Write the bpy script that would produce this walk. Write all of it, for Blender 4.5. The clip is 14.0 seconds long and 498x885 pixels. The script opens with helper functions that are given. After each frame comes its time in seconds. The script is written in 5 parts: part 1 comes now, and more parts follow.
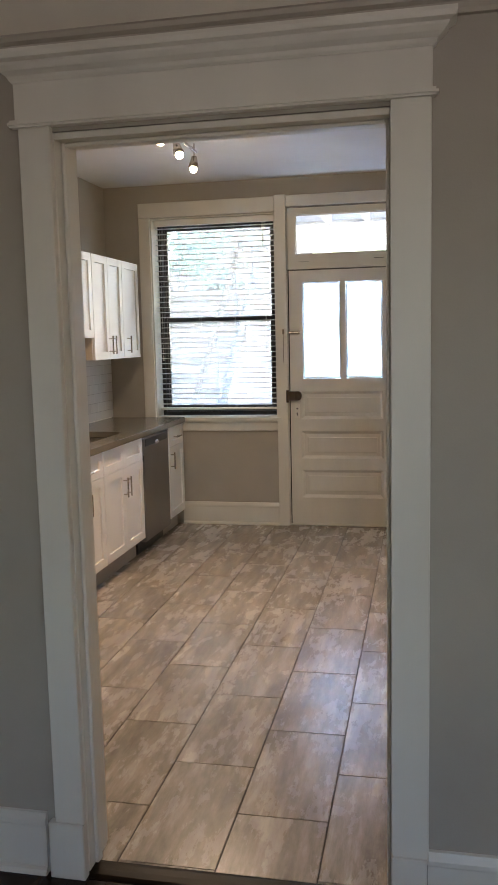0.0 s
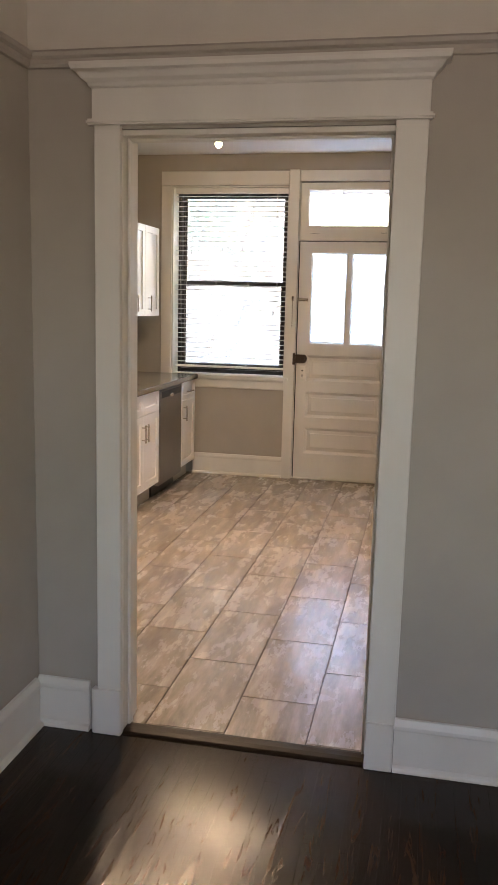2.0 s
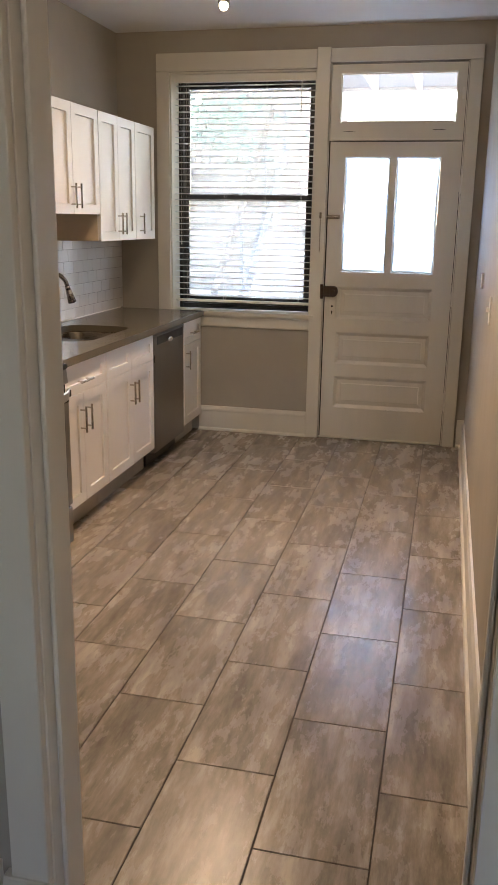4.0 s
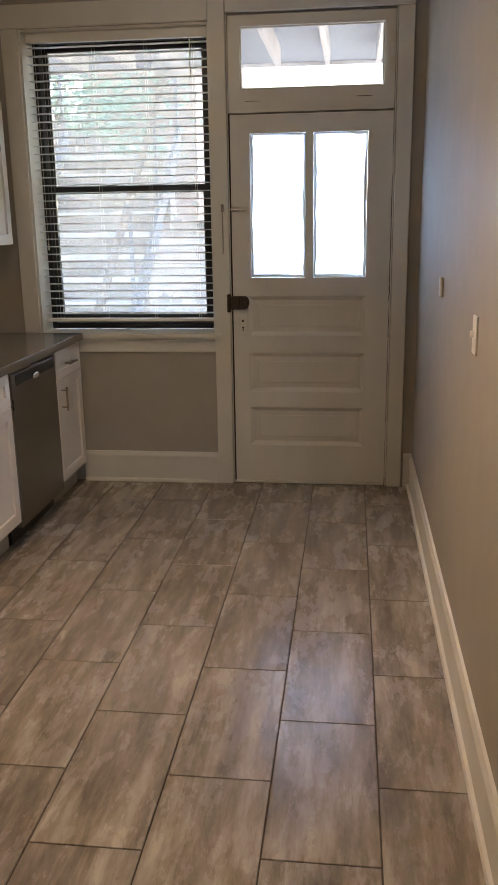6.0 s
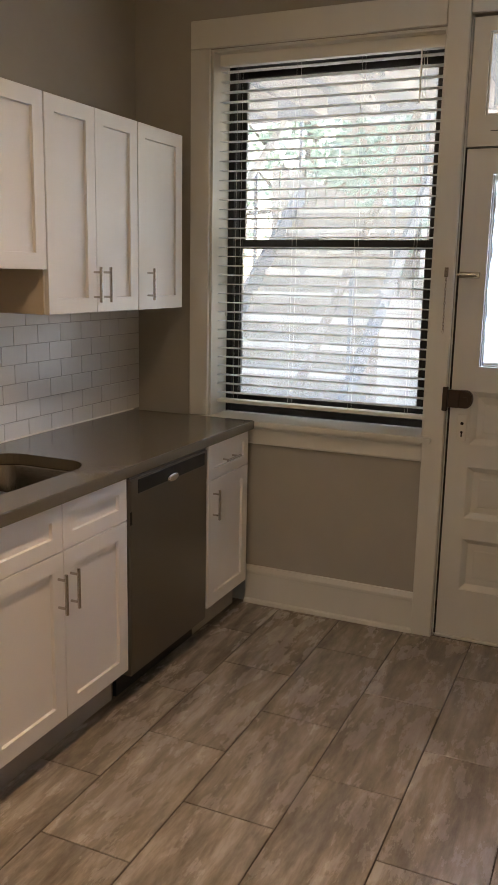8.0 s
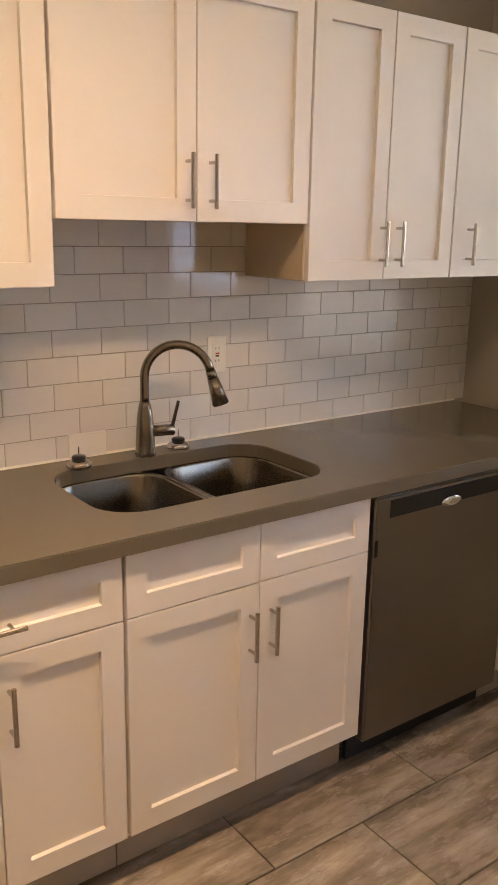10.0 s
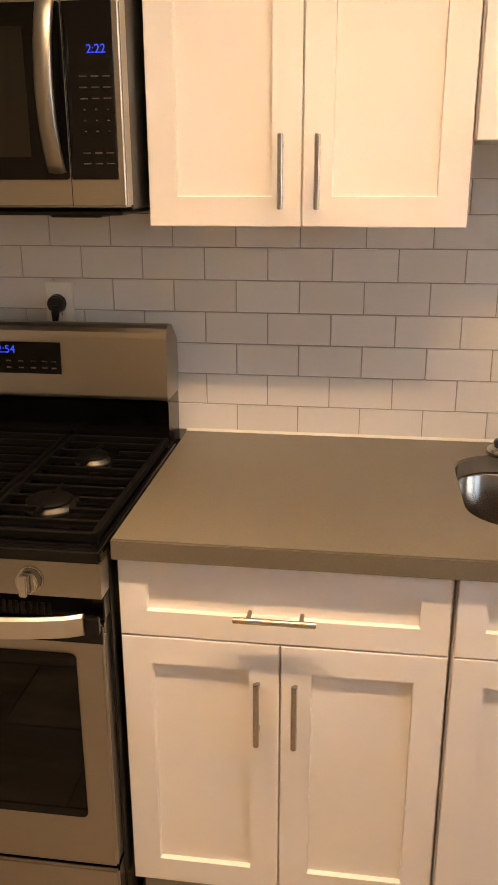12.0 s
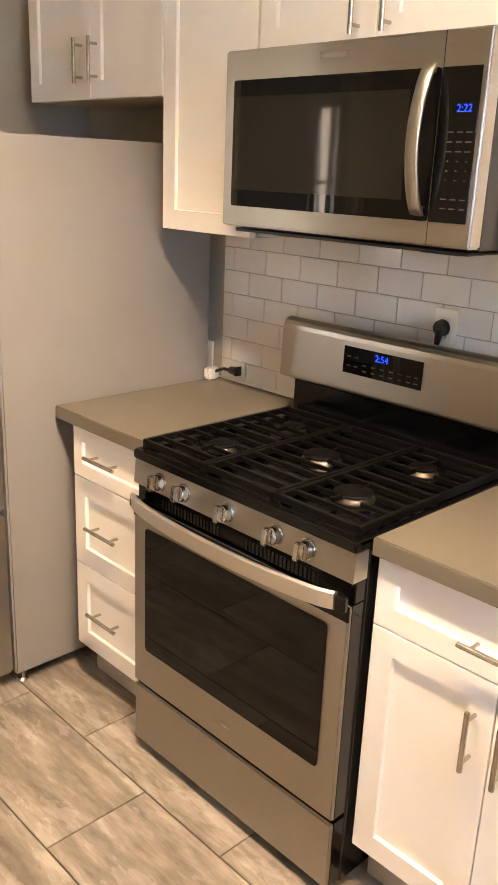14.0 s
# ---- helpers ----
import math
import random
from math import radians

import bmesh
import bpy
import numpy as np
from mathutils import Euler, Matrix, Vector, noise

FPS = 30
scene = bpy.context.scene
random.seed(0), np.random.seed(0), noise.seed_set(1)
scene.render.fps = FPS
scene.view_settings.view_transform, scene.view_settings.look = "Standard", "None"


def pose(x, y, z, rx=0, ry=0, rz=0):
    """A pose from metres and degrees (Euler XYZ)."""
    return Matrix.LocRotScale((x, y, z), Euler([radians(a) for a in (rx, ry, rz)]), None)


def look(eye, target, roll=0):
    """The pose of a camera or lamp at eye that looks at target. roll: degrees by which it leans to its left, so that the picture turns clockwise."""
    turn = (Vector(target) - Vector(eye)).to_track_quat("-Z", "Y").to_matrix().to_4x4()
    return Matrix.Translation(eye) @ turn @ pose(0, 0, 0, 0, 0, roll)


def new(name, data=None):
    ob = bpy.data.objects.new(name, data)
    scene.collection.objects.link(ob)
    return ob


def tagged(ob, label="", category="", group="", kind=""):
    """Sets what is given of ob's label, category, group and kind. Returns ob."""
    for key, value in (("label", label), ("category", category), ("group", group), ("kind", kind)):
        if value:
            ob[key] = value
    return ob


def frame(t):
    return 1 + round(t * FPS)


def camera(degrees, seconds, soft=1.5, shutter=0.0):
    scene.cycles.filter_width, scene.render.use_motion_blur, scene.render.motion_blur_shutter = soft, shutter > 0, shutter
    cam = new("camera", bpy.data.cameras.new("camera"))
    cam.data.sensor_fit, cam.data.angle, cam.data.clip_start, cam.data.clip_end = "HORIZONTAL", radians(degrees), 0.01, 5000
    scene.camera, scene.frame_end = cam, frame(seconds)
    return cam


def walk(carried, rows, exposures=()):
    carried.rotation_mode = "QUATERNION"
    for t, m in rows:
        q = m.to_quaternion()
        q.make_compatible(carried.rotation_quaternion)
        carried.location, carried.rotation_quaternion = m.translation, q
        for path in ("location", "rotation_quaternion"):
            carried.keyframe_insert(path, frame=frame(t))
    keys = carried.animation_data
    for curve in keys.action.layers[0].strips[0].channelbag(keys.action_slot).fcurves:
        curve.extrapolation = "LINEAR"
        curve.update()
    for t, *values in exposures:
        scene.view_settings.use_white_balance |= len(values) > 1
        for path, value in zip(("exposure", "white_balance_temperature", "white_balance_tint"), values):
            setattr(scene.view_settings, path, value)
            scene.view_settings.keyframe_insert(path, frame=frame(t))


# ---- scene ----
cam = camera(33.2, 14.0)
PATH = [
    (0, (0.048, 0.148, 1.582), (-0.358, 2.091, 1.336), -1.3),
    (0.5, (0.016, -0.116, 1.594), (-0.283, 1.839, 1.301), -0.8),
    (1, (0.066, -0.327, 1.601), (-0.23, 1.612, 1.211), 0.7),
    (1.5, (0.091, -0.446, 1.594), (-0.279, 1.485, 1.227), 0.9),
    (2, (0.095, -0.423, 1.591), (-0.304, 1.509, 1.26), 1.4),
    (2.2, (0.093, -0.367, 1.591), (-0.312, 1.562, 1.251), 1.2),
    (4.3, (-0.192, 1.121, 1.599), (-0.627, 3.001, 1.076), 0.9),
    (4.5, (-0.199, 1.254, 1.593), (-0.6, 3.145, 1.081), 0.8),
    (5, (-0.206, 1.622, 1.57), (-0.483, 3.53, 1.041), 1.7),
    (5.5, (-0.3, 1.886, 1.599), (-0.53, 3.79, 1.03), 0.5),
    (6, (-0.352, 2.167, 1.581), (-0.587, 4.083, 1.061), -0.9),
    (6.5, (-0.337, 2.532, 1.612), (-0.631, 4.46, 1.169), -0.2),
    (7, (-0.407, 2.841, 1.606), (-0.79, 4.767, 1.224), 0.7),
    (7.5, (-0.437, 3.127, 1.624), (-0.992, 5.013, 1.259), 0.2),
    (8, (-0.367, 3.417, 1.615), (-1.164, 5.208, 1.218), 1.1),
    (8.2, (-0.333, 3.524, 1.62), (-1.207, 5.273, 1.202), 1.3),
    (10.3, (-0.4, 4.412, 1.598), (-2.04, 5.441, 1.097), 1.0),
    (10.5, (-0.418, 4.466, 1.582), (-2.103, 5.419, 1.08), 1.0),
    (11, (-0.47, 4.65, 1.584), (-2.279, 5.306, 1.04), 0.4),
    (11.5, (-0.549, 4.755, 1.558), (-2.449, 4.95, 0.964), -1.5),
    (12, (-0.603, 4.959, 1.567), (-2.485, 4.694, 0.943), -0.2),
    (12.5, (-0.661, 4.996, 1.589), (-2.475, 4.466, 0.932), 0.4),
    (13, (-0.677, 5.109, 1.595), (-2.322, 4.193, 0.92), 0.9),
    (13.2, (-0.639, 5.17, 1.592), (-2.218, 4.142, 0.922), 1.7),
    (13.5, (-0.631, 5.282, 1.612), (-2.102, 4.109, 0.934), 1.6),
    (14, (-0.643, 5.456, 1.633), (-1.975, 4.097, 1.016), 2.4),
]
EXPOSURES = [(0.0, 3.35, 6250, 11), (1.0, 3.75, 6700, 15), (2.2, 3.8, 6800, 16), (4.5, 3.12, 6600, 14), (5.5, 2.95, 6650, 14), (6.5, 2.5, 6650, 13), (7.2, 2.35, 6650, 13), (8.2, 2.85, 7300, 15), (10.5, 3.35, 7900, 19), (11.5, 3.42, 7900, 16), (12.2, 3.8, 7900, 18), (13.0, 4.25, 7700, 16), (13.5, 4.5, 7400, 13), (14.0, 4.58, 6400, 11)]
walk(cam, [(t, look(eye, target, roll)) for t, eye, target, roll in PATH], EXPOSURES)

# ---- light ----
world = bpy.data.worlds.new("sky")
scene.world = world
world.use_nodes = True
wn = world.node_tree.nodes
sky = wn.new("ShaderNodeTexSky")
sky.sky_type = "NISHITA"
sky.sun_disc = False
sky.sun_elevation, sky.sun_rotation = radians(39), radians(-13)
wn["Background"].inputs[1].default_value = 0.15
world.node_tree.links.new(sky.outputs[0], wn["Background"].inputs[0])


def lamp(name, kind, m, energy, colour, **more):
    data = bpy.data.lights.new(name, kind)
    data.energy, data.color = energy, colour
    for key, value in more.items():
        if key == "radius":
            data.shadow_soft_size = value
        elif key == "size":
            data.shape, data.size, data.size_y = "RECTANGLE", value[0], value[1]
        elif key == "spot":
            data.spot_size, data.spot_blend = radians(value), 0.8
        elif key == "angle":
            data.angle = radians(value)
    ob = new(name, data)
    ob.matrix_world = m
    return ob


lamp("sun", "SUN", look((-6.0, 24.0, 13.0), (-2.4, 9.0, 0.5)), 5.0, (1.0, 0.95, 0.86), angle=0.5)
# daylight of the frosted door panes, of the small window over the door and of the next room's windows
lamp("door_daylight", "AREA", look((-0.59, 7.30, 1.63), (-0.59, 5.0, 1.35)), 2.7, (0.48, 0.68, 1.0), size=(0.80, 0.85))
lamp("room_daylight", "AREA", look((3.62, -0.7, 1.55), (0.0, 0.9, 1.2)), 1.5, (1.0, 0.73, 0.52), size=(0.55, 1.5))
lamp("room_daylight_2", "AREA", look((0.9, -3.12, 1.55), (0.9, 0, 1.2)), 1.5, (1.0, 0.75, 0.56), size=(1.3, 1.5))
WARM = (1.0, 0.715, 0.46)
HEADS = [(5.70, -0.02, -0.05, 5.0, (-0.35, 4.0, 0.0)), (5.27, 0.10, -0.04, 3.4, (-1.7, 5.4, 0.0)), (4.92, 0.08, -0.10, 4.1, (-1.6, 4.6, 0.0)), (4.50, 0.10, -0.16, 12.0, (-0.65, 3.5, 0.0))]
for hy, hx, ty, power, aim_at in HEADS:
    at = (-1.38 + hx * 0.3, hy + ty * 0.3, 2.68)
    lamp("track_bulb", "SPOT", look(at, aim_at), power, WARM, radius=0.022, spot=122)

# ---- materials ----


def material(name):
    m = bpy.data.materials.new(name)
    m.use_nodes = True
    return m, m.node_tree.nodes, m.node_tree.links, m.node_tree.nodes["Principled BSDF"]


def coords(n, l, scale, space="Object", world_space=True):
    if world_space:
        g = n.new("ShaderNodeNewGeometry").outputs["Position"]
    else:
        g = n.new("ShaderNodeTexCoord").outputs[space]
    mp = n.new("ShaderNodeMapping")
    mp.inputs["Scale"].default_value = scale
    l.new(g, mp.inputs[0])
    return mp.outputs[0]


def ramp(n, l, src, stops):
    r = n.new("ShaderNodeValToRGB")
    while len(r.color_ramp.elements) < len(stops):
        r.color_ramp.elements.new(0.5)
    for e, (p, c) in zip(r.color_ramp.elements, stops):
        e.position, e.color = p, (*c, 1) if len(c) == 3 else c
    l.new(src, r.inputs[0])
    return r.outputs[0]


def noise_tex(n, l, vec, scale, detail=3.0, rough=0.5, distort=0.0):
    t = n.new("ShaderNodeTexNoise")
    t.inputs["Scale"].default_value, t.inputs["Detail"].default_value = scale, detail
    t.inputs["Roughness"].default_value, t.inputs["Distortion"].default_value = rough, distort
    if vec is not None:
        l.new(vec, t.inputs["Vector"])
    return t.outputs["Fac"]


def bump(n, l, b, height, strength, distance=0.01):
    k = n.new("ShaderNodeBump")
    k.inputs["Strength"].default_value, k.inputs["Distance"].default_value = strength, distance
    l.new(height, k.inputs["Height"])
    l.new(k.outputs[0], b.inputs["Normal"])


def mix(n, l, fac, a, b_, kind="MIX"):
    k = n.new("ShaderNodeMix")
    k.data_type, k.blend_type = "RGBA", kind
    for sock, v in ((k.inputs[0], fac), (k.inputs[6], a), (k.inputs[7], b_)):
        if isinstance(v, (int, float)):
            sock.default_value = v
        elif isinstance(v, tuple):
            sock.default_value = (*v, 1)
        else:
            l.new(v, sock)
    return k.outputs[2]


def painted(name, c, rough=0.5, vary=0.06, relief=0.15, grain=90, brush=(1, 1, 1)):
    """A painted or plain surface: broad patchiness, fine roller or brush relief, small gloss changes."""
    m, n, l, b = material(name)
    v = coords(n, l, brush)
    big = noise_tex(n, l, v, 1.7, 4, 0.6)
    dark = tuple(x * (1 - vary * 1.6) for x in c)
    light = tuple(min(1, x * (1 + vary)) for x in c)
    l.new(ramp(n, l, big, [(0.3, dark), (0.7, light)]), b.inputs["Base Color"])
    fine = noise_tex(n, l, v, grain, 4, 0.6)
    r = ramp(n, l, noise_tex(n, l, v, 9, 3), [(0.2, (rough - 0.06,) * 3), (0.8, (rough + 0.08,) * 3)])
    l.new(r, b.inputs["Roughness"])
    bump(n, l, b, fine, relief, 0.002)
    return m


WALL = painted("wall_paint", (0.40, 0.366, 0.308), 0.62, 0.05, 0.25, 140)
WALLUP = painted("upper_wall_paint", (0.60, 0.56, 0.47), 0.62, 0.05, 0.25, 140)
BOARDS = painted("porch_ceiling_paint", (0.30, 0.36, 0.43), 0.7, 0.1, 0.2, 30)
CEIL = painted("ceiling_paint", (0.78, 0.77, 0.75), 0.8, 0.03, 0.2, 120)
TRIM = painted("trim_paint", (0.71, 0.685, 0.61), 0.38, 0.06, 0.5, 26, (1, 1, 0.25))
OLD = painted("old_door_paint", (0.70, 0.68, 0.62), 0.42, 0.08, 0.8, 22, (1, 1, 0.3))
CREAM = painted("cream_plate_paint", (0.80, 0.77, 0.70), 0.4, 0.05, 0.2, 40)
CAB = painted("cabinet_paint", (0.80, 0.77, 0.73), 0.37, 0.02, 0.06, 60)
BOX = painted("cabinet_inside", (0.62, 0.52, 0.40), 0.5, 0.06, 0.1, 40)
BLACK = painted("black_frame", (0.012, 0.012, 0.013), 0.4, 0.2, 0.1, 60)
PLASTIC = painted("white_plastic", (0.80, 0.78, 0.72), 0.35, 0.02, 0.03, 50)
BLACKP = painted("black_plastic", (0.009, 0.009, 0.0095), 0.35, 0.1, 0.03, 50)
GROUT = painted("grout", (0.33, 0.31, 0.28), 0.85, 0.1, 0.5, 200)
TGROUT = painted("floor_grout", (0.06, 0.048, 0.038), 0.85, 0.15, 0.5, 200)
TOE = painted("toe_kick", (0.42, 0.38, 0.33), 0.5, 0.1, 0.1, 50)
DARK = painted("dark_void", (0.02, 0.018, 0.016), 0.8, 0.2, 0.1, 30)
IRON = painted("cast_iron", (0.003, 0.003, 0.003), 0.6, 0.25, 0.5, 300)
ENAMEL = painted("black_enamel", (0.004, 0.004, 0.0045), 0.16, 0.2, 0.02, 60)
FRIDGE = painted("fridge_side", (0.235, 0.22, 0.21), 0.42, 0.04, 0.25, 350)
IRON.node_tree.nodes["Principled BSDF"].inputs["Specular IOR Level"].default_value = 0.10
ENAMEL.node_tree.nodes["Principled BSDF"].inputs["Specular IOR Level"].default_value = 0.35
BRONZE = painted("bronze_lock", (0.05, 0.028, 0.016), 0.4, 0.3, 0.2, 90)
CONCRETE = painted("concrete", (0.34, 0.31, 0.29), 0.9, 0.15, 0.5, 30)
DECK = painted("deck_timber", (0.56, 0.50, 0.44), 0.75, 0.2, 0.5, 14, (6, 1, 6))
JOIST = painted("joist_timber", (0.62, 0.62, 0.62), 0.7, 0.15, 0.4, 14)
# near-white: the sun on the stair treads is put into the colour
TREAD = painted("sunlit_tread_timber", (0.78, 0.76, 0.72), 0.7, 0.1, 0.3, 14)
SILL = painted("dark_sill_wood", (0.012, 0.007, 0.004), 0.42, 0.25, 0.4, 40, (0.2, 1, 1))
SILL.node_tree.nodes["Principled BSDF"].inputs["Specular IOR Level"].default_value = 0.12
RAILP = painted("picture_rail_paint", (0.43, 0.39, 0.325), 0.5, 0.06, 0.4, 26, (0.25, 1, 1))
# darker brown timber with the yard's shade put into its colour
SHADY = painted("shaded_timber", (0.34, 0.29, 0.25), 0.8, 0.2, 0.5, 14, (6, 6, 1))
SLATE = painted("slate_blue_paint", (0.17, 0.20, 0.25), 0.6, 0.15, 0.3, 20)
PALE = painted("pale_fence", (0.74, 0.72, 0.70), 0.7, 0.1, 0.3, 20)
BARK = painted("bark", (0.12, 0.09, 0.06), 0.9, 0.3, 0.8, 30)
CORDM = painted("cord", (0.72, 0.70, 0.66), 0.6, 0.05, 0.1, 200)
RED = painted("red_button", (0.45, 0.03, 0.02), 0.4, 0.05, 0.02, 50)
INK = painted("printed_grey", (0.045, 0.045, 0.045), 0.5, 0.05, 0.02, 50)


def metal(name, c, rough, streak=(1, 1, 60), amount=0.12, metallic=1.0, relief=0.04):
    m, n, l, b = material(name)
    b.inputs["Metallic"].default_value = metallic
    v = coords(n, l, streak)
    s = noise_tex(n, l, v, 14, 4, 0.7)
    l.new(ramp(n, l, s, [(0.25, tuple(x * (1 - amount) for x in c)), (0.75, tuple(min(1, x * (1 + amount)) for x in c))]), b.inputs["Base Color"])
    w = noise_tex(n, l, coords(n, l, (1, 1, 1)), 5, 3)
    l.new(ramp(n, l, w, [(0.2, (rough * 0.9,) * 3), (0.8, (rough * 1.12,) * 3)]), b.inputs["Roughness"])
    bump(n, l, b, s, relief, 0.001)
    return m


STEEL = metal("stainless_steel", (0.385, 0.362, 0.325), 0.33, amount=0.045)
STEELD = metal("dishwasher_steel", (0.27, 0.25, 0.228), 0.34, amount=0.04)
SINKM = metal("sink_steel", (0.28, 0.255, 0.22), 0.23, (20, 1, 1))
NICKEL = metal("brushed_nickel", (0.50, 0.46, 0.41), 0.235, (30, 30, 30), 0.06)
FAUCET = metal("dark_nickel", (0.32, 0.29, 0.255), 0.21, (30, 30, 30), 0.08)
CHROME = metal("chrome", (0.82, 0.82, 0.82), 0.10, (4, 4, 4), 0.02)
HANDLEM = metal("satin_handle_steel", (0.66, 0.64, 0.60), 0.36, (30, 30, 30), 0.03)
KNOB = metal("knob_metal", (0.60, 0.58, 0.55), 0.17, (30, 30, 30), 0.04)
BURN = metal("burner_aluminium", (0.20, 0.18, 0.155), 0.35, (9, 9, 9), 0.1)


def quartz():
    m, n, l, b = material("worktop_quartz")
    v = coords(n, l, (1, 1, 1))
    a = noise_tex(n, l, v, 300, 2, 0.6)
    c = noise_tex(n, l, v, 6, 4, 0.6)
    base = ramp(n, l, a, [(0.2, (0.134, 0.119, 0.091)), (0.8, (0.165, 0.146, 0.112))])
    l.new(mix(n, l, 0.35, base, ramp(n, l, c, [(0.2, (0.130, 0.114, 0.090)), (0.8, (0.150, 0.132, 0.106))])), b.inputs["Base Color"])
    l.new(ramp(n, l, c, [(0.2, (0.17,) * 3), (0.8, (0.22,) * 3)]), b.inputs["Roughness"])
    return m


def subway():
    m, n, l, b = material("glazed_white_tile")
    rnd = n.new("ShaderNodeObjectInfo").outputs["Random"]
    l.new(ramp(n, l, rnd, [(0, (0.69, 0.67, 0.64)), (1, (0.74, 0.725, 0.70))]), b.inputs["Base Color"])
    b.inputs["Roughness"].default_value = 0.10
    v = coords(n, l, (1, 1, 1))
    bump(n, l, b, noise_tex(n, l, v, 22, 2, 0.4), 0.10, 0.004)
    return m


def stone_tile():
    """Vein-cut porcelain: long soft streaks along the tile, cloudy patches, a shift of its own for each tile."""
    m, n, l, b = material("porcelain_floor_tile")
    rnd = n.new("ShaderNodeObjectInfo").outputs["Random"]
    tc = n.new("ShaderNodeTexCoord").outputs["Object"]
    off = n.new("ShaderNodeCombineXYZ")
    mul = n.new("ShaderNodeMath")
    mul.operation, mul.inputs[1].default_value = "MULTIPLY", 53.0
    l.new(rnd, mul.inputs[0])
    for k in range(3):
        l.new(mul.outputs[0], off.inputs[k])
    add = n.new("ShaderNodeVectorMath")
    l.new(tc, add.inputs[0])
    l.new(off.outputs[0], add.inputs[1])
    mp = n.new("ShaderNodeMapping")
    mp.inputs["Scale"].default_value = (1.0, 0.16, 1.0)
    mp.inputs["Rotation"].default_value = (0, 0, 0.06)
    l.new(add.outputs[0], mp.inputs[0])
    cm = n.new("ShaderNodeMapping")
    cm.inputs["Scale"].default_value = (1.0, 0.33, 1.0)
    l.new(add.outputs[0], cm.inputs[0])
    streak = noise_tex(n, l, mp.outputs[0], 14, 8, 0.66, 0.15)
    fine = noise_tex(n, l, cm.outputs[0], 42, 5, 0.68, 0.2)
    cloud = noise_tex(n, l, cm.outputs[0], 9.0, 8, 0.70)
    a = ramp(n, l, streak, [(0.37, (0.102, 0.082, 0.063)), (0.46, (0.200, 0.167, 0.135)), (0.54, (0.315, 0.272, 0.226)), (0.63, (0.50, 0.45, 0.385))])
    c = ramp(n, l, cloud, [(0.3, (0.165, 0.138, 0.111)), (0.5, (0.265, 0.228, 0.187)), (0.7, (0.385, 0.340, 0.290))])
    k = mix(n, l, 0.27, a, c)
    k = mix(n, l, 0.22, k, ramp(n, l, fine, [(0.32, (0.14, 0.114, 0.089)), (0.68, (0.44, 0.395, 0.34))]))
    l.new(k, b.inputs["Base Color"])
    l.new(ramp(n, l, cloud, [(0.2, (0.24,) * 3), (0.8, (0.30,) * 3)]), b.inputs["Roughness"])
    b.inputs["Specular IOR Level"].default_value = 0.5
    bump(n, l, b, streak, 0.12, 0.002)
    return m


def dark_oak():
    m, n, l, b = material("dark_stained_oak")
    rnd = n.new("ShaderNodeObjectInfo").outputs["Random"]
    isl = n.new("ShaderNodeNewGeometry").outputs["Random Per Island"]
    v = coords(n, l, (1, 0.09, 1))
    g = noise_tex(n, l, v, 34, 6, 0.68, 1.4)
    w = noise_tex(n, l, coords(n, l, (1, 1, 1)), 3, 4, 0.6)
    base = ramp(n, l, g, [(0.3, (0.004, 0.002, 0.001)), (0.52, (0.014, 0.006, 0.003)), (0.72, (0.070, 0.033, 0.014))])
    k = mix(n, l, 0.35, base, ramp(n, l, rnd, [(0, (0.012, 0.007, 0.0045)), (1, (0.026, 0.015, 0.009))]))
    k = mix(n, l, 0.15, k, ramp(n, l, isl, [(0, (0.012, 0.007, 0.0045)), (1, (0.026, 0.015, 0.009))]))
    l.new(k, b.inputs["Base Color"])
    l.new(ramp(n, l, w, [(0.2, (0.13,) * 3), (0.8, (0.19,) * 3)]), b.inputs["Roughness"])
    b.inputs["Specular IOR Level"].default_value = 0.25
    bump(n, l, b, g, 0.5, 0.002)
    return m


def hazy_glass(name="hazy_window_glass", low=0.20, high=0.27):
    """Clear glass with a milky glare mixed in as translucent white, for the overbright daylight outside."""
    m, n, l, b = material(name)
    b.inputs["Base Color"].default_value = (0.97, 0.99, 1.0, 1)
    b.inputs["Roughness"].default_value = 0.0
    b.inputs["Transmission Weight"].default_value = 1.0
    t = n.new("ShaderNodeBsdfTranslucent")
    t.inputs[0].default_value = (0.95, 0.97, 0.98, 1)
    mx = n.new("ShaderNodeMixShader")
    l.new(ramp(n, l, noise_tex(n, l, coords(n, l, (1, 1, 1)), 3.0, 4, 0.6), [(0.3, (low,) * 3), (0.7, (high,) * 3)]), mx.inputs[0])
    l.new(b.outputs[0], mx.inputs[1])
    l.new(t.outputs[0], mx.inputs[2])
    l.new(mx.outputs[0], n["Material Output"].inputs[0])
    return m


def film():
    """Sheer film on the door panes."""
    m, n, l, b = material("frosted_film")
    t = n.new("ShaderNodeBsdfTranslucent")
    t.inputs[0].default_value = (0.84, 0.91, 0.98, 1)
    mx = n.new("ShaderNodeMixShader")
    mx.inputs[0].default_value = 0.85
    b.inputs["Base Color"].default_value = (0.85, 0.86, 0.87, 1)
    b.inputs["Roughness"].default_value = 0.25
    l.new(b.outputs[0], mx.inputs[1])
    l.new(t.outputs[0], mx.inputs[2])
    l.new(mx.outputs[0], n["Material Output"].inputs[0])
    return m


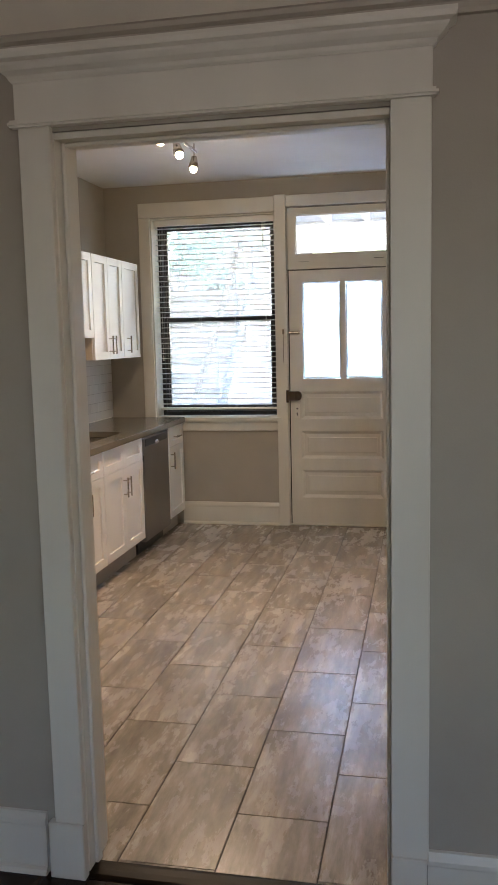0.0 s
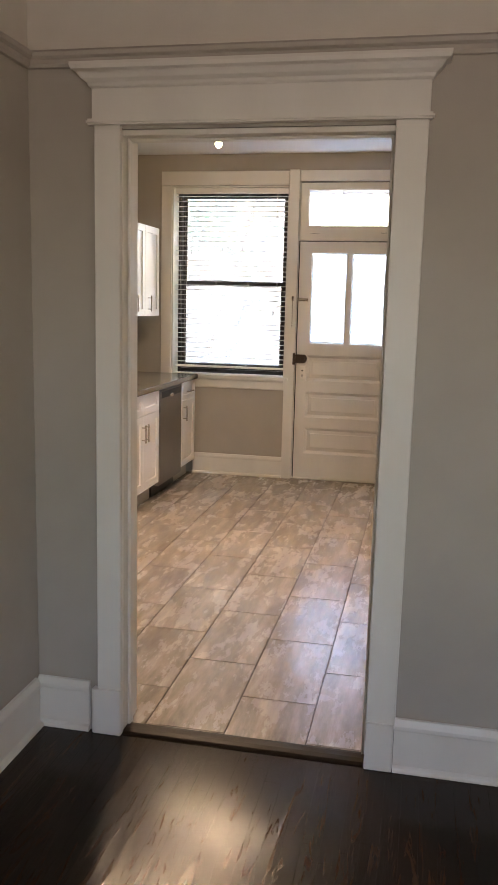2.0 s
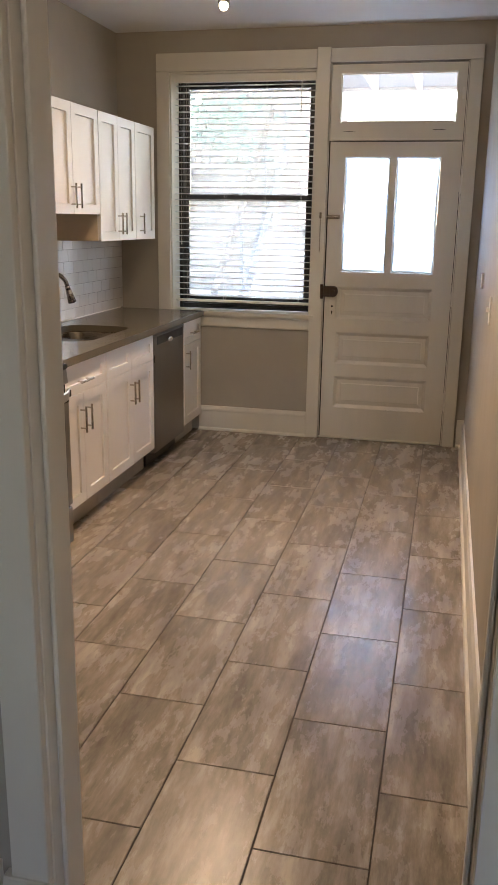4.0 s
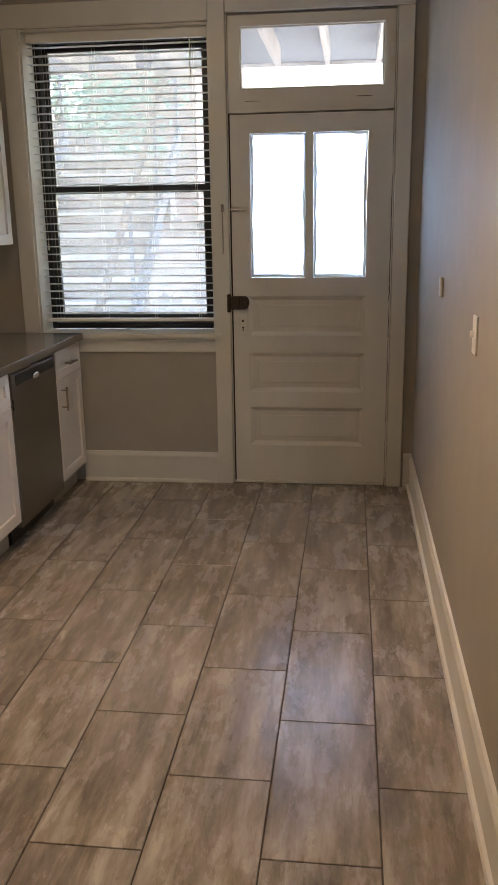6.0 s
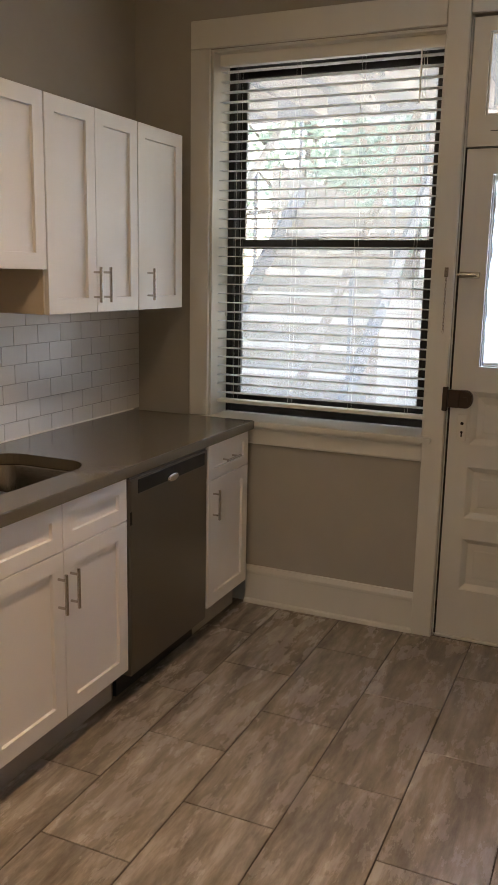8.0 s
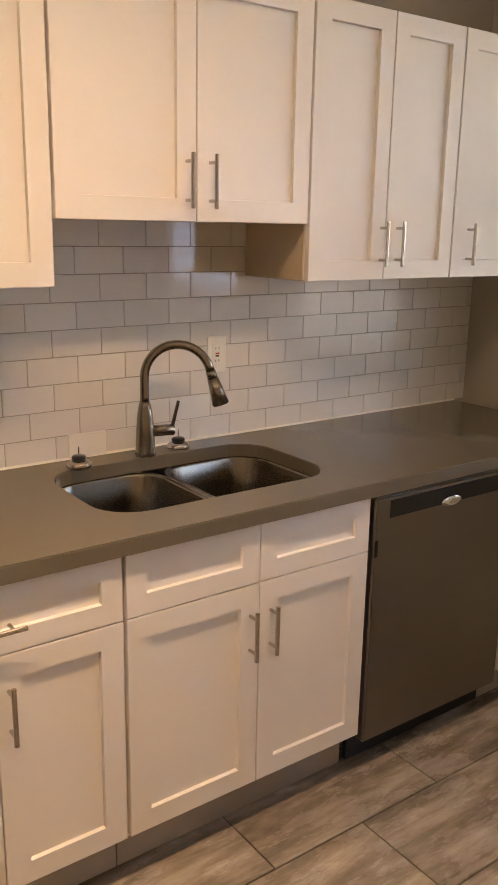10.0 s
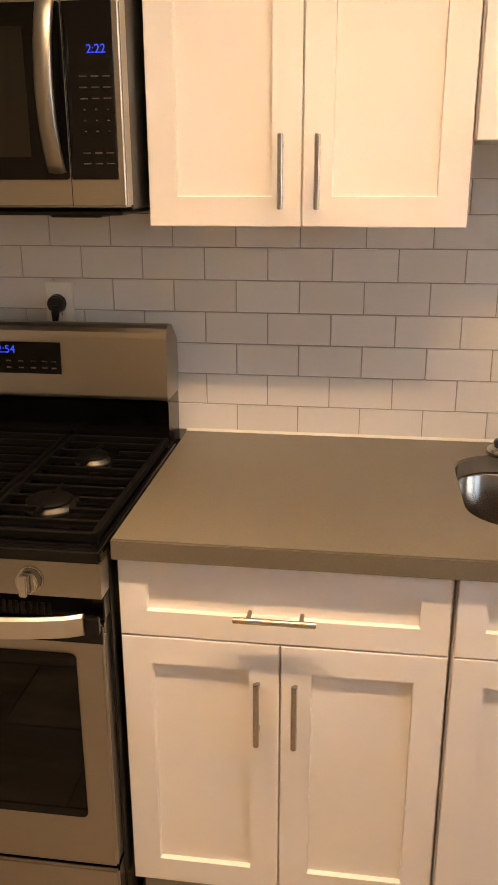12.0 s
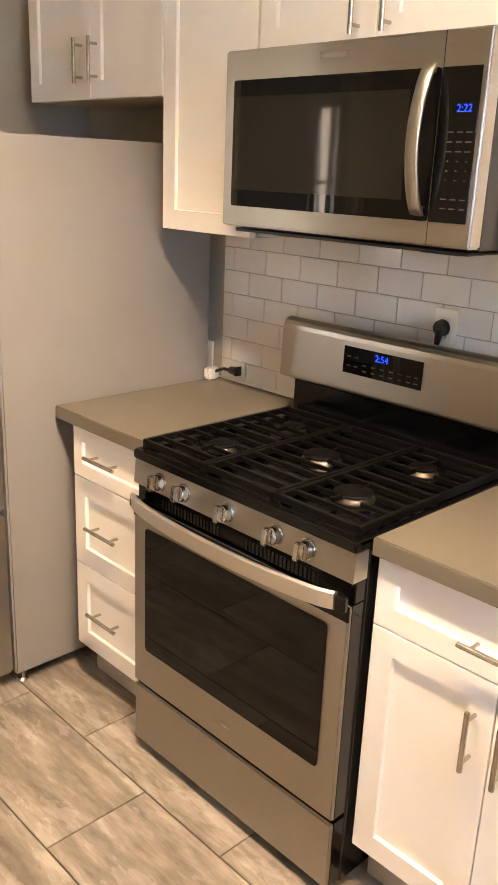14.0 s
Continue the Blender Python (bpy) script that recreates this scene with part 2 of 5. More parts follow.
def slat_mat():
    m, n, l, b = material("blind_slat")
    b.inputs["Base Color"].default_value = (0.84, 0.84, 0.82, 1)
    b.inputs["Roughness"].default_value = 0.35
    t = n.new("ShaderNodeBsdfTranslucent")
    t.inputs[0].default_value = (0.90, 0.92, 0.93, 1)
    mx = n.new("ShaderNodeMixShader")
    mx.inputs[0].default_value = 0.75
    l.new(b.outputs[0], mx.inputs[1])
    l.new(t.outputs[0], mx.inputs[2])
    l.new(mx.outputs[0], n["Material Output"].inputs[0])
    return m


def black_glass(name="black_glass", c=(0.003, 0.003, 0.003), rough=0.02):
    m, n, l, b = material(name)
    b.inputs["Base Color"].default_value = (*c, 1)
    b.inputs["Roughness"].default_value = rough
    b.inputs["IOR"].default_value = 1.32
    return m


def glow(name, c, strength):
    m, n, l, b = material(name)
    b.inputs["Base Color"].default_value = (0, 0, 0, 1)
    b.inputs["Emission Color"].default_value = (*c, 1)
    b.inputs["Emission Strength"].default_value = strength
    return m


def leafy():
    m, n, l, b = material("leaves")
    isl = n.new("ShaderNodeNewGeometry").outputs["Random Per Island"]
    l.new(ramp(n, l, isl, [(0, (0.07, 0.15, 0.10)), (0.6, (0.12, 0.22, 0.15)), (1, (0.20, 0.30, 0.22))]), b.inputs["Base Color"])
    b.inputs["Roughness"].default_value = 0.5
    t = n.new("ShaderNodeBsdfTranslucent")
    t.inputs[0].default_value = (0.50, 0.72, 0.60, 1)
    mx = n.new("ShaderNodeMixShader")
    mx.inputs[0].default_value = 0.4
    l.new(b.outputs[0], mx.inputs[1])
    l.new(t.outputs[0], mx.inputs[2])
    l.new(mx.outputs[0], n["Material Output"].inputs[0])
    return m


def brickwork():
    m, n, l, b = material("brick")
    rnd = n.new("ShaderNodeNewGeometry").outputs["Random Per Island"]
    l.new(ramp(n, l, rnd, [(0, (0.34, 0.26, 0.22)), (0.5, (0.42, 0.33, 0.28)), (1, (0.50, 0.40, 0.34))]), b.inputs["Base Color"])
    b.inputs["Roughness"].default_value = 0.9
    return m


# the glass over the door gets less of the added glare haze
CLEAN = hazy_glass("transom_glass", 0.05, 0.10)
QUARTZ, SUBWAY, STONE, OAK = quartz(), subway(), stone_tile(), dark_oak()
GLASS, FILM, SLAT, BGLASS = hazy_glass(), film(), slat_mat(), black_glass()
BULB = glow("bulb_glow", (1.0, 0.78, 0.50), 10)
MESH = black_glass("oven_screen", (0.012, 0.011, 0.009), 0.035)
LED = glow("blue_led", (0.01, 0.05, 1.0), 0.12)
LEAF, BRICK = leafy(), brickwork()

# ---- mesh tools ----
WHERE = {}


def thing(name, x, y, z, label, category, group="", kind=""):
    ob = new(name)
    ob.location = (x, y, z)
    ob.empty_display_size = 0.1
    WHERE[ob.name] = Vector((x, y, z))
    return tagged(ob, label, category, group, kind)


def settle(name, me, parent=None, smooth=False):
    """An object of its own round a mesh in world coordinates, its origin at the mesh's foot."""
    co = np.empty(len(me.vertices) * 3)
    me.vertices.foreach_get("co", co)
    co = co.reshape(-1, 3)
    lo, hi = co.min(0), co.max(0)
    o = Vector(((lo[0] + hi[0]) / 2, (lo[1] + hi[1]) / 2, lo[2]))
    me.transform(Matrix.Translation(-o))
    if smooth:
        me.polygons.foreach_set("use_smooth", [True] * len(me.polygons))
    ob = new(name, me)
    if parent is not None:
        ob.parent = parent
        ob.location = o - WHERE[parent.name]
    else:
        ob.location = o
    WHERE[ob.name] = o
    return ob


def part(name, bm, mat, parent=None, label="", smooth=False, kind=""):
    me = bpy.data.meshes.new(name)
    bmesh.ops.recalc_face_normals(bm, faces=bm.faces)
    bm.to_mesh(me)
    bm.free()
    me.materials.append(mat)
    return tagged(settle(name, me, parent, smooth), label, kind=kind)


def box(x0, y0, z0, x1, y1, z1, bevel=0.0, bm=None, seg=1):
    own = bmesh.new()
    bmesh.ops.create_cube(own, size=1, matrix=Matrix.Translation(((x0 + x1) / 2, (y0 + y1) / 2, (z0 + z1) / 2)) @ Matrix.Diagonal((abs(x1 - x0), abs(y1 - y0), abs(z1 - z0), 1)))
    if bevel:
        bmesh.ops.bevel(own, geom=own.edges[:], offset=bevel, segments=seg, affect="EDGES")
    return join(bm, own) if bm is not None else own


def join(bm, other, m=None):
    me = bpy.data.meshes.new("tmp")
    if m is not None:
        other.transform(m)
    other.to_mesh(me)
    other.free()
    bm.from_mesh(me)
    bpy.data.meshes.remove(me)
    return bm


def rod(p, q, r, r2=None, sides=16, bm=None, bevel=0.0):
    p, q = Vector(p), Vector(q)
    own = bmesh.new()
    m = Matrix.Translation((p + q) / 2) @ (q - p).to_track_quat("Z", "Y").to_matrix().to_4x4()
    bmesh.ops.create_cone(own, cap_ends=True, segments=sides, radius1=r, radius2=r if r2 is None else r2, depth=(q - p).length, matrix=m)
    if bevel:
        bmesh.ops.bevel(own, geom=[e for e in own.edges if len(e.link_faces) == 2 and any(len(f.verts) > 4 for f in e.link_faces)], offset=bevel, segments=2, affect="EDGES")
    return join(bm, own) if bm is not None else own


def lathe(profile, centre, sides=24, axis="Z", bm=None):
    """profile: (radius, height) pairs."""
    own = bmesh.new()
    rings = []
    for r, h in profile:
        rings.append([own.verts.new((r * math.cos(2 * math.pi * i / sides), r * math.sin(2 * math.pi * i / sides), h)) for i in range(sides)])
    for a, b in zip(rings, rings[1:]):
        for i in range(sides):
            own.faces.new((a[i], a[(i + 1) % sides], b[(i + 1) % sides], b[i]))
    own.faces.new(rings[0])
    own.faces.new(rings[-1])
    m = Matrix.Translation(centre)
    if axis == "X":
        m = m @ Matrix.Rotation(radians(90), 4, "Y")
    if axis == "Y":
        m = m @ Matrix.Rotation(radians(-90), 4, "X")
    own.transform(m)
    return join(bm, own) if bm is not None else own


def tube(path, r, sides=12, bm=None):
    """A round tube along a list of points."""
    own = bmesh.new()
    pts = [Vector(p) for p in path]
    rings = []
    up = Vector((0.31, -0.47, 0.83))
    for i, p in enumerate(pts):
        d = (pts[min(i + 1, len(pts) - 1)] - pts[max(i - 1, 0)]).normalized()
        up = up - d * up.dot(d)
        if up.length < 0.05:
            up = d.orthogonal()
        up.normalize()
        side = d.cross(up)
        rr = r[i] if isinstance(r, (list, tuple)) else r
        rings.append([own.verts.new(p + up * rr * math.cos(2 * math.pi * k / sides) + side * rr * math.sin(2 * math.pi * k / sides)) for k in range(sides)])
    for a, b in zip(rings, rings[1:]):
        for i in range(sides):
            own.faces.new((a[i], a[(i + 1) % sides], b[(i + 1) % sides], b[i]))
    own.faces.new(rings[0])
    own.faces.new(rings[-1])
    return join(bm, own) if bm is not None else own


def sweep_x(profile, x0, x1, bm=None):
    """A moulding along x: profile of (y, z)."""
    own = bmesh.new()
    a = [own.verts.new((x0, y, z)) for y, z in profile]
    b = [own.verts.new((x1, y, z)) for y, z in profile]
    k = len(profile)
    for i in range(k):
        own.faces.new((a[i], a[(i + 1) % k], b[(i + 1) % k], b[i]))
    own.faces.new(a)
    own.faces.new(b)
    return join(bm, own) if bm is not None else own


def sweep_y(profile, y0, y1, bm=None):
    """A moulding along y: profile of (x, z)."""
    own = bmesh.new()
    a = [own.verts.new((x, y0, z)) for x, z in profile]
    b = [own.verts.new((x, y1, z)) for x, z in profile]
    k = len(profile)
    for i in range(k):
        own.faces.new((a[i], a[(i + 1) % k], b[(i + 1) % k], b[i]))
    own.faces.new(a)
    own.faces.new(b)
    return join(bm, own) if bm is not None else own


def shaker(x, y0, z0, y1, z1, rail=0.057, thick=0.019, sunk=0.011):
    """A door or drawer front that faces +x, its back at x: frame and sunk panel."""
    bm = box(x, y0, z0, x + thick, y1, z1)
    face = max(bm.faces, key=lambda f: f.calc_center_median().x)
    bmesh.ops.inset_region(bm, faces=[face], thickness=rail, use_even_offset=True)
    inner = bmesh.ops.inset_region(bm, faces=[face], thickness=0.0015, use_even_offset=True)
    for v in face.verts:
        v.co.x -= sunk
    edges = [e for e in bm.edges if all(abs(v.co.x - x - thick) < 1e-5 for v in e.verts) and any(abs(f.normal.x) < 0.1 for f in e.link_faces)]
    bmesh.ops.bevel(bm, geom=edges, offset=0.0015, segments=1, affect="EDGES")
    return bm


def pull(x, y, z, length, upright=True, posts=0.096):
    """A bar pull on a front whose face is at x."""
    r, out = 0.006, 0.032
    d = Vector((0, 0, 1)) if upright else Vector((0, 1, 0))
    c = Vector((x + out, y, z))
    bm = rod(c - d * length / 2, c + d * length / 2, r, bevel=0.001)
    for s in (-1, 1):
        q = c + d * posts / 2 * s
        rod((x - 0.001, q.y, q.z), (x + out - 0.003, q.y, q.z), 0.0045, sides=10, bm=bm)
    return bm


def text(name, body, size, m, mat, parent, label=""):
    cu = bpy.data.curves.new(name, "FONT")
    cu.body, cu.size, cu.extrude = body, size, 0.0003
    cu.align_x = cu.align_y = "CENTER"
    tmp = new("tmp", cu)
    me = bpy.data.meshes.new_from_object(tmp.evaluated_get(bpy.context.evaluated_depsgraph_get()))
    bpy.data.objects.remove(tmp)
    me.transform(m)
    me.materials.clear()
    me.materials.append(mat)
    me.name = name
    return tagged(settle(name, me, parent), label)


# ---- structure ----
XL, XR, YB, YF, H = -2.61, 0.03, 2.335, 7.05, 2.876   # kitchen walls, its ceiling
YK = 2.475                                            # kitchen face of the wall with the opening
OL, OR, OH = -0.928, -0.033, 2.128                    # cased opening
NL, NR, NB, NH = -1.265, 3.40, -3.0, 2.95             # next room


def wall_piece(name, boxes, mat=WALL, label="", kind="structure"):
    bm = bmesh.new()
    for b in boxes:
        box(*b, bm=bm)
    return part(name, bm, mat, None, label, kind=kind)


wall_piece("wall_west", [(XL - 0.15, YK, -0.1, XL, YF, H)])
wall_piece("wall_east", [(XR, YK, -0.1, XR + 0.15, YF, H)])
WX0, WX1, WZ0, WZ1 = -2.207, -1.137, 0.905, 2.606     # window opening
DX0, DX1, DZ1 = -1.046, -0.122, 2.640                  # door and transom opening
wall_piece("wall_north", [(XL - 0.15, YF, -0.1, WX0, YF + 0.30, H), (WX0, YF, -0.1, WX1, YF + 0.30, WZ0), (WX0, YF, WZ1, WX1, YF + 0.30, H),
                          (WX1, YF, -0.1, DX0, YF + 0.30, H), (DX0, YF, DZ1, DX1, YF + 0.30, H), (DX1, YF, -0.1, XR + 0.15, YF + 0.30, H)])
wall_piece("wall_south", [(XL - 0.15, YB, -0.1, OL - 0.02, YK, 2.376), (OR + 0.02, YB, -0.1, NR + 0.15, YK, 2.376), (OL - 0.02, YB, OH + 0.02, OR + 0.02, YK, 2.376)])
wall_piece("wall_south_upper", [(XL - 0.15, YB, 2.376, NR + 0.15, YK, NH)], WALLUP)
wall_piece("ceiling_kitchen", [(XL - 0.15, YK, H, XR + 0.15, YF + 0.30, H + 0.15)], CEIL)
wall_piece("ceiling_room", [(NL - 0.15, NB - 0.15, NH, NR + 0.15, YK, NH + 0.15)], CEIL)
wall_piece("wall_room_west", [(NL - 0.15, NB, -0.1, NL, YB, 2.376)])
wall_piece("wall_room_west_upper", [(NL - 0.15, NB, 2.376, NL, YB, NH)], WALLUP)
wall_piece("wall_room_east", [(NR, NB, -0.1, NR + 0.30, -1.02, NH), (NR, -0.38, -0.1, NR + 0.30, YB, NH), (NR, -1.02, -0.1, NR + 0.30, -0.38, 0.75), (NR, -1.02, 2.35, NR + 0.30, -0.38, NH)])
wall_piece("wall_room_south", [(NL - 0.15, NB - 0.30, -0.1, 0.2, NB, NH), (1.6, NB - 0.30, -0.1, NR + 0.15, NB, NH), (0.2, NB - 0.30, -0.1, 1.6, NB, 0.75), (0.2, NB - 0.30, 2.35, 1.6, NB, NH)])

# picture rail, baseboards
RAIL = [(0.0, 2.344), (0.012, 2.346), (0.018, 2.356), (0.018, 2.371), (0.030, 2.378), (0.034, 2.390), (0.026, 2.398), (0.0, 2.400)]
bm = sweep_x([(YB - a, b) for a, b in RAIL], NL, NR)
sweep_y([(NL + a, b) for a, b in RAIL], NB, YB - 0.02, bm=bm)
part("trim_picture_rail", bm, RAILP, kind="structure")
BASE = [(0.0, 0.0), (0.030, 0.0), (0.030, 0.006), (0.026, 0.016), (0.016, 0.022), (0.016, 0.150), (0.019, 0.156), (0.019, 0.168), (0.014, 0.180), (0.010, 0.190), (0.0, 0.192)]


def base_x(y, side, x0, x1, z=0.0, h=1.0):
    return sweep_x([(y + side * a, z + b * h) for a, b in BASE], x0, x1)


def base_y(x, side, y0, y1, z=0.0, h=1.0):
    return sweep_y([(x + side * a, z + b * h) for a, b in BASE], y0, y1)


part("baseboard_under_window", base_x(YF, -1, -1.985, -1.140), TRIM, kind="structure")
part("baseboard_by_door", base_x(YF, -1, -0.022, XR - 0.002, h=1.06), TRIM, kind="structure")
part("baseboard_east", base_y(XR, -1, YK + 0.03, YF - 0.03), TRIM, kind="structure")
part("baseboard_room_left", base_x(YB, -1, NL + 0.002, OL - 0.128, -0.01), TRIM, kind="structure")
part("baseboard_room_right", base_x(YB, -1, OR + 0.100, NR, -0.01), TRIM, kind="structure")
part("baseboard_room_west", base_y(NL, 1, NB, YB - 0.03, -0.01), TRIM, kind="structure")

# cased opening
case = thing("opening_casing", (OL + OR) / 2, YB, 0, "painted timber door casing with a crown head and plinth blocks", "door casing", kind="structure")
bm = box(OL - 0.092, 2.310, 0.150, OL - 0.002, YB - 0.001, 2.158, 0.002)
part("casing_side", bm, TRIM, case)
part("casing_side", box(OR + 0.002, 2.310, 0.150, OR + 0.102, YB - 0.001, 2.158, 0.002), TRIM, case)
part("plinth_block", box(OL - 0.112, 2.302, -0.01, OL - 0.001, YB - 0.001, 0.166, 0.003), TRIM, case)
part("plinth_block", box(OR + 0.001, 2.302, -0.01, OR + 0.098, YB - 0.001, 0.166, 0.003), TRIM, case)
part("head_bead", box(OL - 0.118, 2.296, 2.158, OR + 0.118, YB - 0.001, 2.177, 0.006, seg=2), TRIM, case)
part("head_board", box(OL - 0.100, 2.311, 2.177, OR + 0.104, YB - 0.001, 2.276, 0.001), TRIM, case)
crown = bmesh.new()
steps = [(0.000, 2.273, 0.026), (0.006, 2.279, 0.032), (0.010, 2.289, 0.036), (0.024, 2.299, 0.050), (0.034, 2.311, 0.060), (0.036, 2.317, 0.062), (0.050, 2.323, 0.076), (0.054, 2.335, 0.080), (0.054, 2.344, 0.080)]
rings = []
for o, z, d in steps:
    x0, x1, y0 = OL - 0.102 - o, OR + 0.106 + o, YB - d
    rings.append([crown.verts.new(v) for v in ((x0, YB - 0.001, z), (x0, y0, z), (x1, y0, z), (x1, YB - 0.001, z))])
for a, b in zip(rings, rings[1:]):
    for i in range(4):
        crown.faces.new((a[i], a[(i + 1) % 4], b[(i + 1) % 4], b[i]))
crown.faces.new(rings[0])
crown.faces.new(rings[-1])
part("crown", crown, TRIM, case)
for side, x0, x1 in (("l", OL - 0.019, OL), ("r", OR, OR + 0.019)):
    part("jamb", box(x0, YB + 0.002, 0.0, x1, YK - 0.002, OH + 0.018, 0.0015), TRIM, case)
part("jamb_stop", box(OL + 0.001, 2.375, 0.0, OL + 0.012, 2.410, OH - 0.001, 0.003), TRIM, case)
part("jamb_stop", box(OR - 0.012, 2.375, 0.0, OR - 0.001, 2.410, OH - 0.001, 0.003), TRIM, case)
part("head_jamb", box(OL, YB + 0.002, OH, OR, YK - 0.002, OH + 0.018, 0.0015), TRIM, case)
part("head_stop", box(OL + 0.013, 2.375, OH - 0.012, OR - 0.013, 2.410, OH - 0.001, 0.003), TRIM, case)
part("back_casing", box(OL - 0.102, YK + 0.001, 0.0, OL - 0.004, YK + 0.022, 2.22, 0.003), TRIM, case)
part("back_casing", box(OL - 0.102, YK + 0.001, 2.222, XR - 0.002, YK + 0.024, 2.33, 0.003), TRIM, case)
th = sweep_x([(2.318, -0.012), (2.318, -0.006), (2.328, 0.000), (2.350, 0.004), (2.378, 0.005), (2.391, 0.003), (2.392, -0.012)], OL + 0.002, OR - 0.002)
part("threshold_strip", th, SILL, None, "dark stained wooden threshold strip between the two floors", kind="structure")

# window casing, stool, apron, door frame
wincase = thing("window_casing", -1.19, YF, 0, "painted timber casing round the window and back door", "window casing", kind="structure")
cy = YF - 0.022
part("casing_side", box(-2.302, cy, 0.927, WX0 + 0.002, YF - 0.001, 2.606, 0.003), TRIM, wincase)
part("casing_head", box(-2.302, cy, 2.608, -1.140, YF - 0.001, 2.728, 0.003), TRIM, wincase)
part("casing_middle", box(-1.138, cy - 0.006, 0.0, -1.047, YF - 0.001, 2.738, 0.003), TRIM, wincase)
part("casing_head", box(-1.045, cy, 2.642, -0.036, YF - 0.001, 2.730, 0.003), TRIM, wincase)
part("casing_side", box(-0.120, cy, 0.0, -0.036, YF - 0.001, 2.640, 0.003), TRIM, wincase)
bmv = box(-2.235, 6.992, 0.902, -1.099, YF + 0.17, 0.926, 0.004, seg=2)
part("stool", bmv, TRIM, wincase)
ap = sweep_x([(YF - 0.001, 0.808), (YF - 0.014, 0.810), (YF - 0.018, 0.818), (YF - 0.018, 0.880), (YF - 0.028, 0.892), (YF - 0.030, 0.901), (YF - 0.001, 0.901)], -1.985, -1.140)
part("apron", ap, TRIM, wincase)
rev = bmesh.new()
box(WX0 + 0.001, YF, 0.927, WX0 + 0.012, YF + 0.17, WZ1 - 0.001, bm=rev)
box(WX1 - 0.012, YF, 0.927, WX1 - 0.001, YF + 0.17, WZ1 - 0.001, bm=rev)
box(WX0 + 0.013, YF, WZ1 - 0.012, WX1 - 0.013, YF + 0.17, WZ1 - 0.001, bm=rev)
part("reveal", rev, TRIM, wincase)


def frame_box(x0, z0, x1, z1, y0, y1, s, top, bottom, bev=0.002):
    bm = box(x0, y0, z0, x0 + s, y1, z1, bev)
    box(x1 - s, y0, z0, x1, y1, z1, bev, bm=bm)
    box(x0 + s, y0 + 0.001, z1 - top, x1 - s, y1 - 0.001, z1, bev, bm=bm)
    box(x0 + s, y0 + 0.001, z0, x1 - s, y1 - 0.001, z0 + bottom, bev, bm=bm)
    return bm


win = thing("window_1", (WX0 + WX1) / 2, YF + 0.2, 0.93, "tall sash window with black frames behind open white blinds", "window", kind="structure")
wx0, wx1 = WX0 + 0.012, WX1 - 0.012
part("window_frame", frame_box(wx0, 0.928, wx1, WZ1 - 0.012, YF + 0.172, YF + 0.29, 0.030, 0.03, 0.035), BLACK, win, "black metal window frame")
part("sash", frame_box(wx0 + 0.032, 1.733, wx1 - 0.032, 2.562, YF + 0.225, YF + 0.255, 0.036, 0.04, 0.040), BLACK, win, "upper black sash")
part("sash", frame_box(wx0 + 0.032, 0.965, wx1 - 0.032, 1.775, YF + 0.186, YF + 0.216, 0.040, 0.042, 0.050), BLACK, win, "lower black sash")
part("pane", box(wx0 + 0.070, YF + 0.238, 1.775, wx1 - 0.070, YF + 0.242, 2.521), GLASS, win).visible_shadow = False
part("pane", box(wx0 + 0.074, YF + 0.199, 1.017, wx1 - 0.074, YF + 0.203, 1.732), GLASS, win).visible_shadow = False
bmv = box(-1.80, YF + 0.178, 1.776, -1.73, YF + 0.20, 1.788, 0.003)
part("sash_lock", bmv, BLACKP, win)

blind = thing("window_blind", (WX0 + WX1) / 2, YF + 0.09, 0.93, "open white slatted blind hanging in the window", "window blind")
bx0, bx1, by = WX0 + 0.018, WX1 - 0.016, YF + 0.085
bmv = frame_box(bx0, 2.548, bx1, 2.594, by - 0.026, by + 0.026, 0.004, 0.003, 0.003)
box(bx0, by - 0.030, 2.544, bx1, by - 0.027, 2.594, 0.001, bm=bmv)
part("headrail", bmv, PLASTIC, blind, "white headrail")
slat = bmesh.new()
prof = [(-0.0245, 0.0, 0.0), (-0.012, 0.0022, 0.0), (0.0, 0.003, 0.0), (0.012, 0.0022, 0.0), (0.0245, 0.0, 0.0)]
top = [[slat.verts.new((x, a, b + 0.0012)) for a, b, _ in prof] for x in (bx0, bx1)]
low = [[slat.verts.new((x, a, b - 0.0012)) for a, b, _ in prof] for x in (bx0, bx1)]
for k in range(4):
    slat.faces.new((top[0][k], top[1][k], top[1][k + 1], top[0][k + 1]))
    slat.faces.new((low[0][k], low[0][k + 1], low[1][k + 1], low[1][k]))
for k in (0, 4):
    slat.faces.new((top[0][k], low[0][k], low[1][k], top[1][k]))
for k in (0, 1):
    slat.faces.new(top[k] + low[k][::-1])
for v in slat.verts:
    v.co = Matrix.Rotation(radians(0.5), 3, "X") @ v.co
first = part("slat", slat, SLAT, blind)
PITCH = 0.0438
count = 35
for k in range(count):
    s = first if k == 0 else first.copy()
    if k:
        scene.collection.objects.link(s)
    s.location = (0, by - YF - 0.09, 2.522 - PITCH * k - 0.93)
    s.rotation_euler = (radians(random.uniform(-1.2, 1.2)), radians(random.uniform(-0.06, 0.06)), 0)
part("bottom_rail", box(bx0, by - 0.025, 0.985, bx1, by + 0.025, 1.003, 0.003), PLASTIC, blind, "white bottom rail")
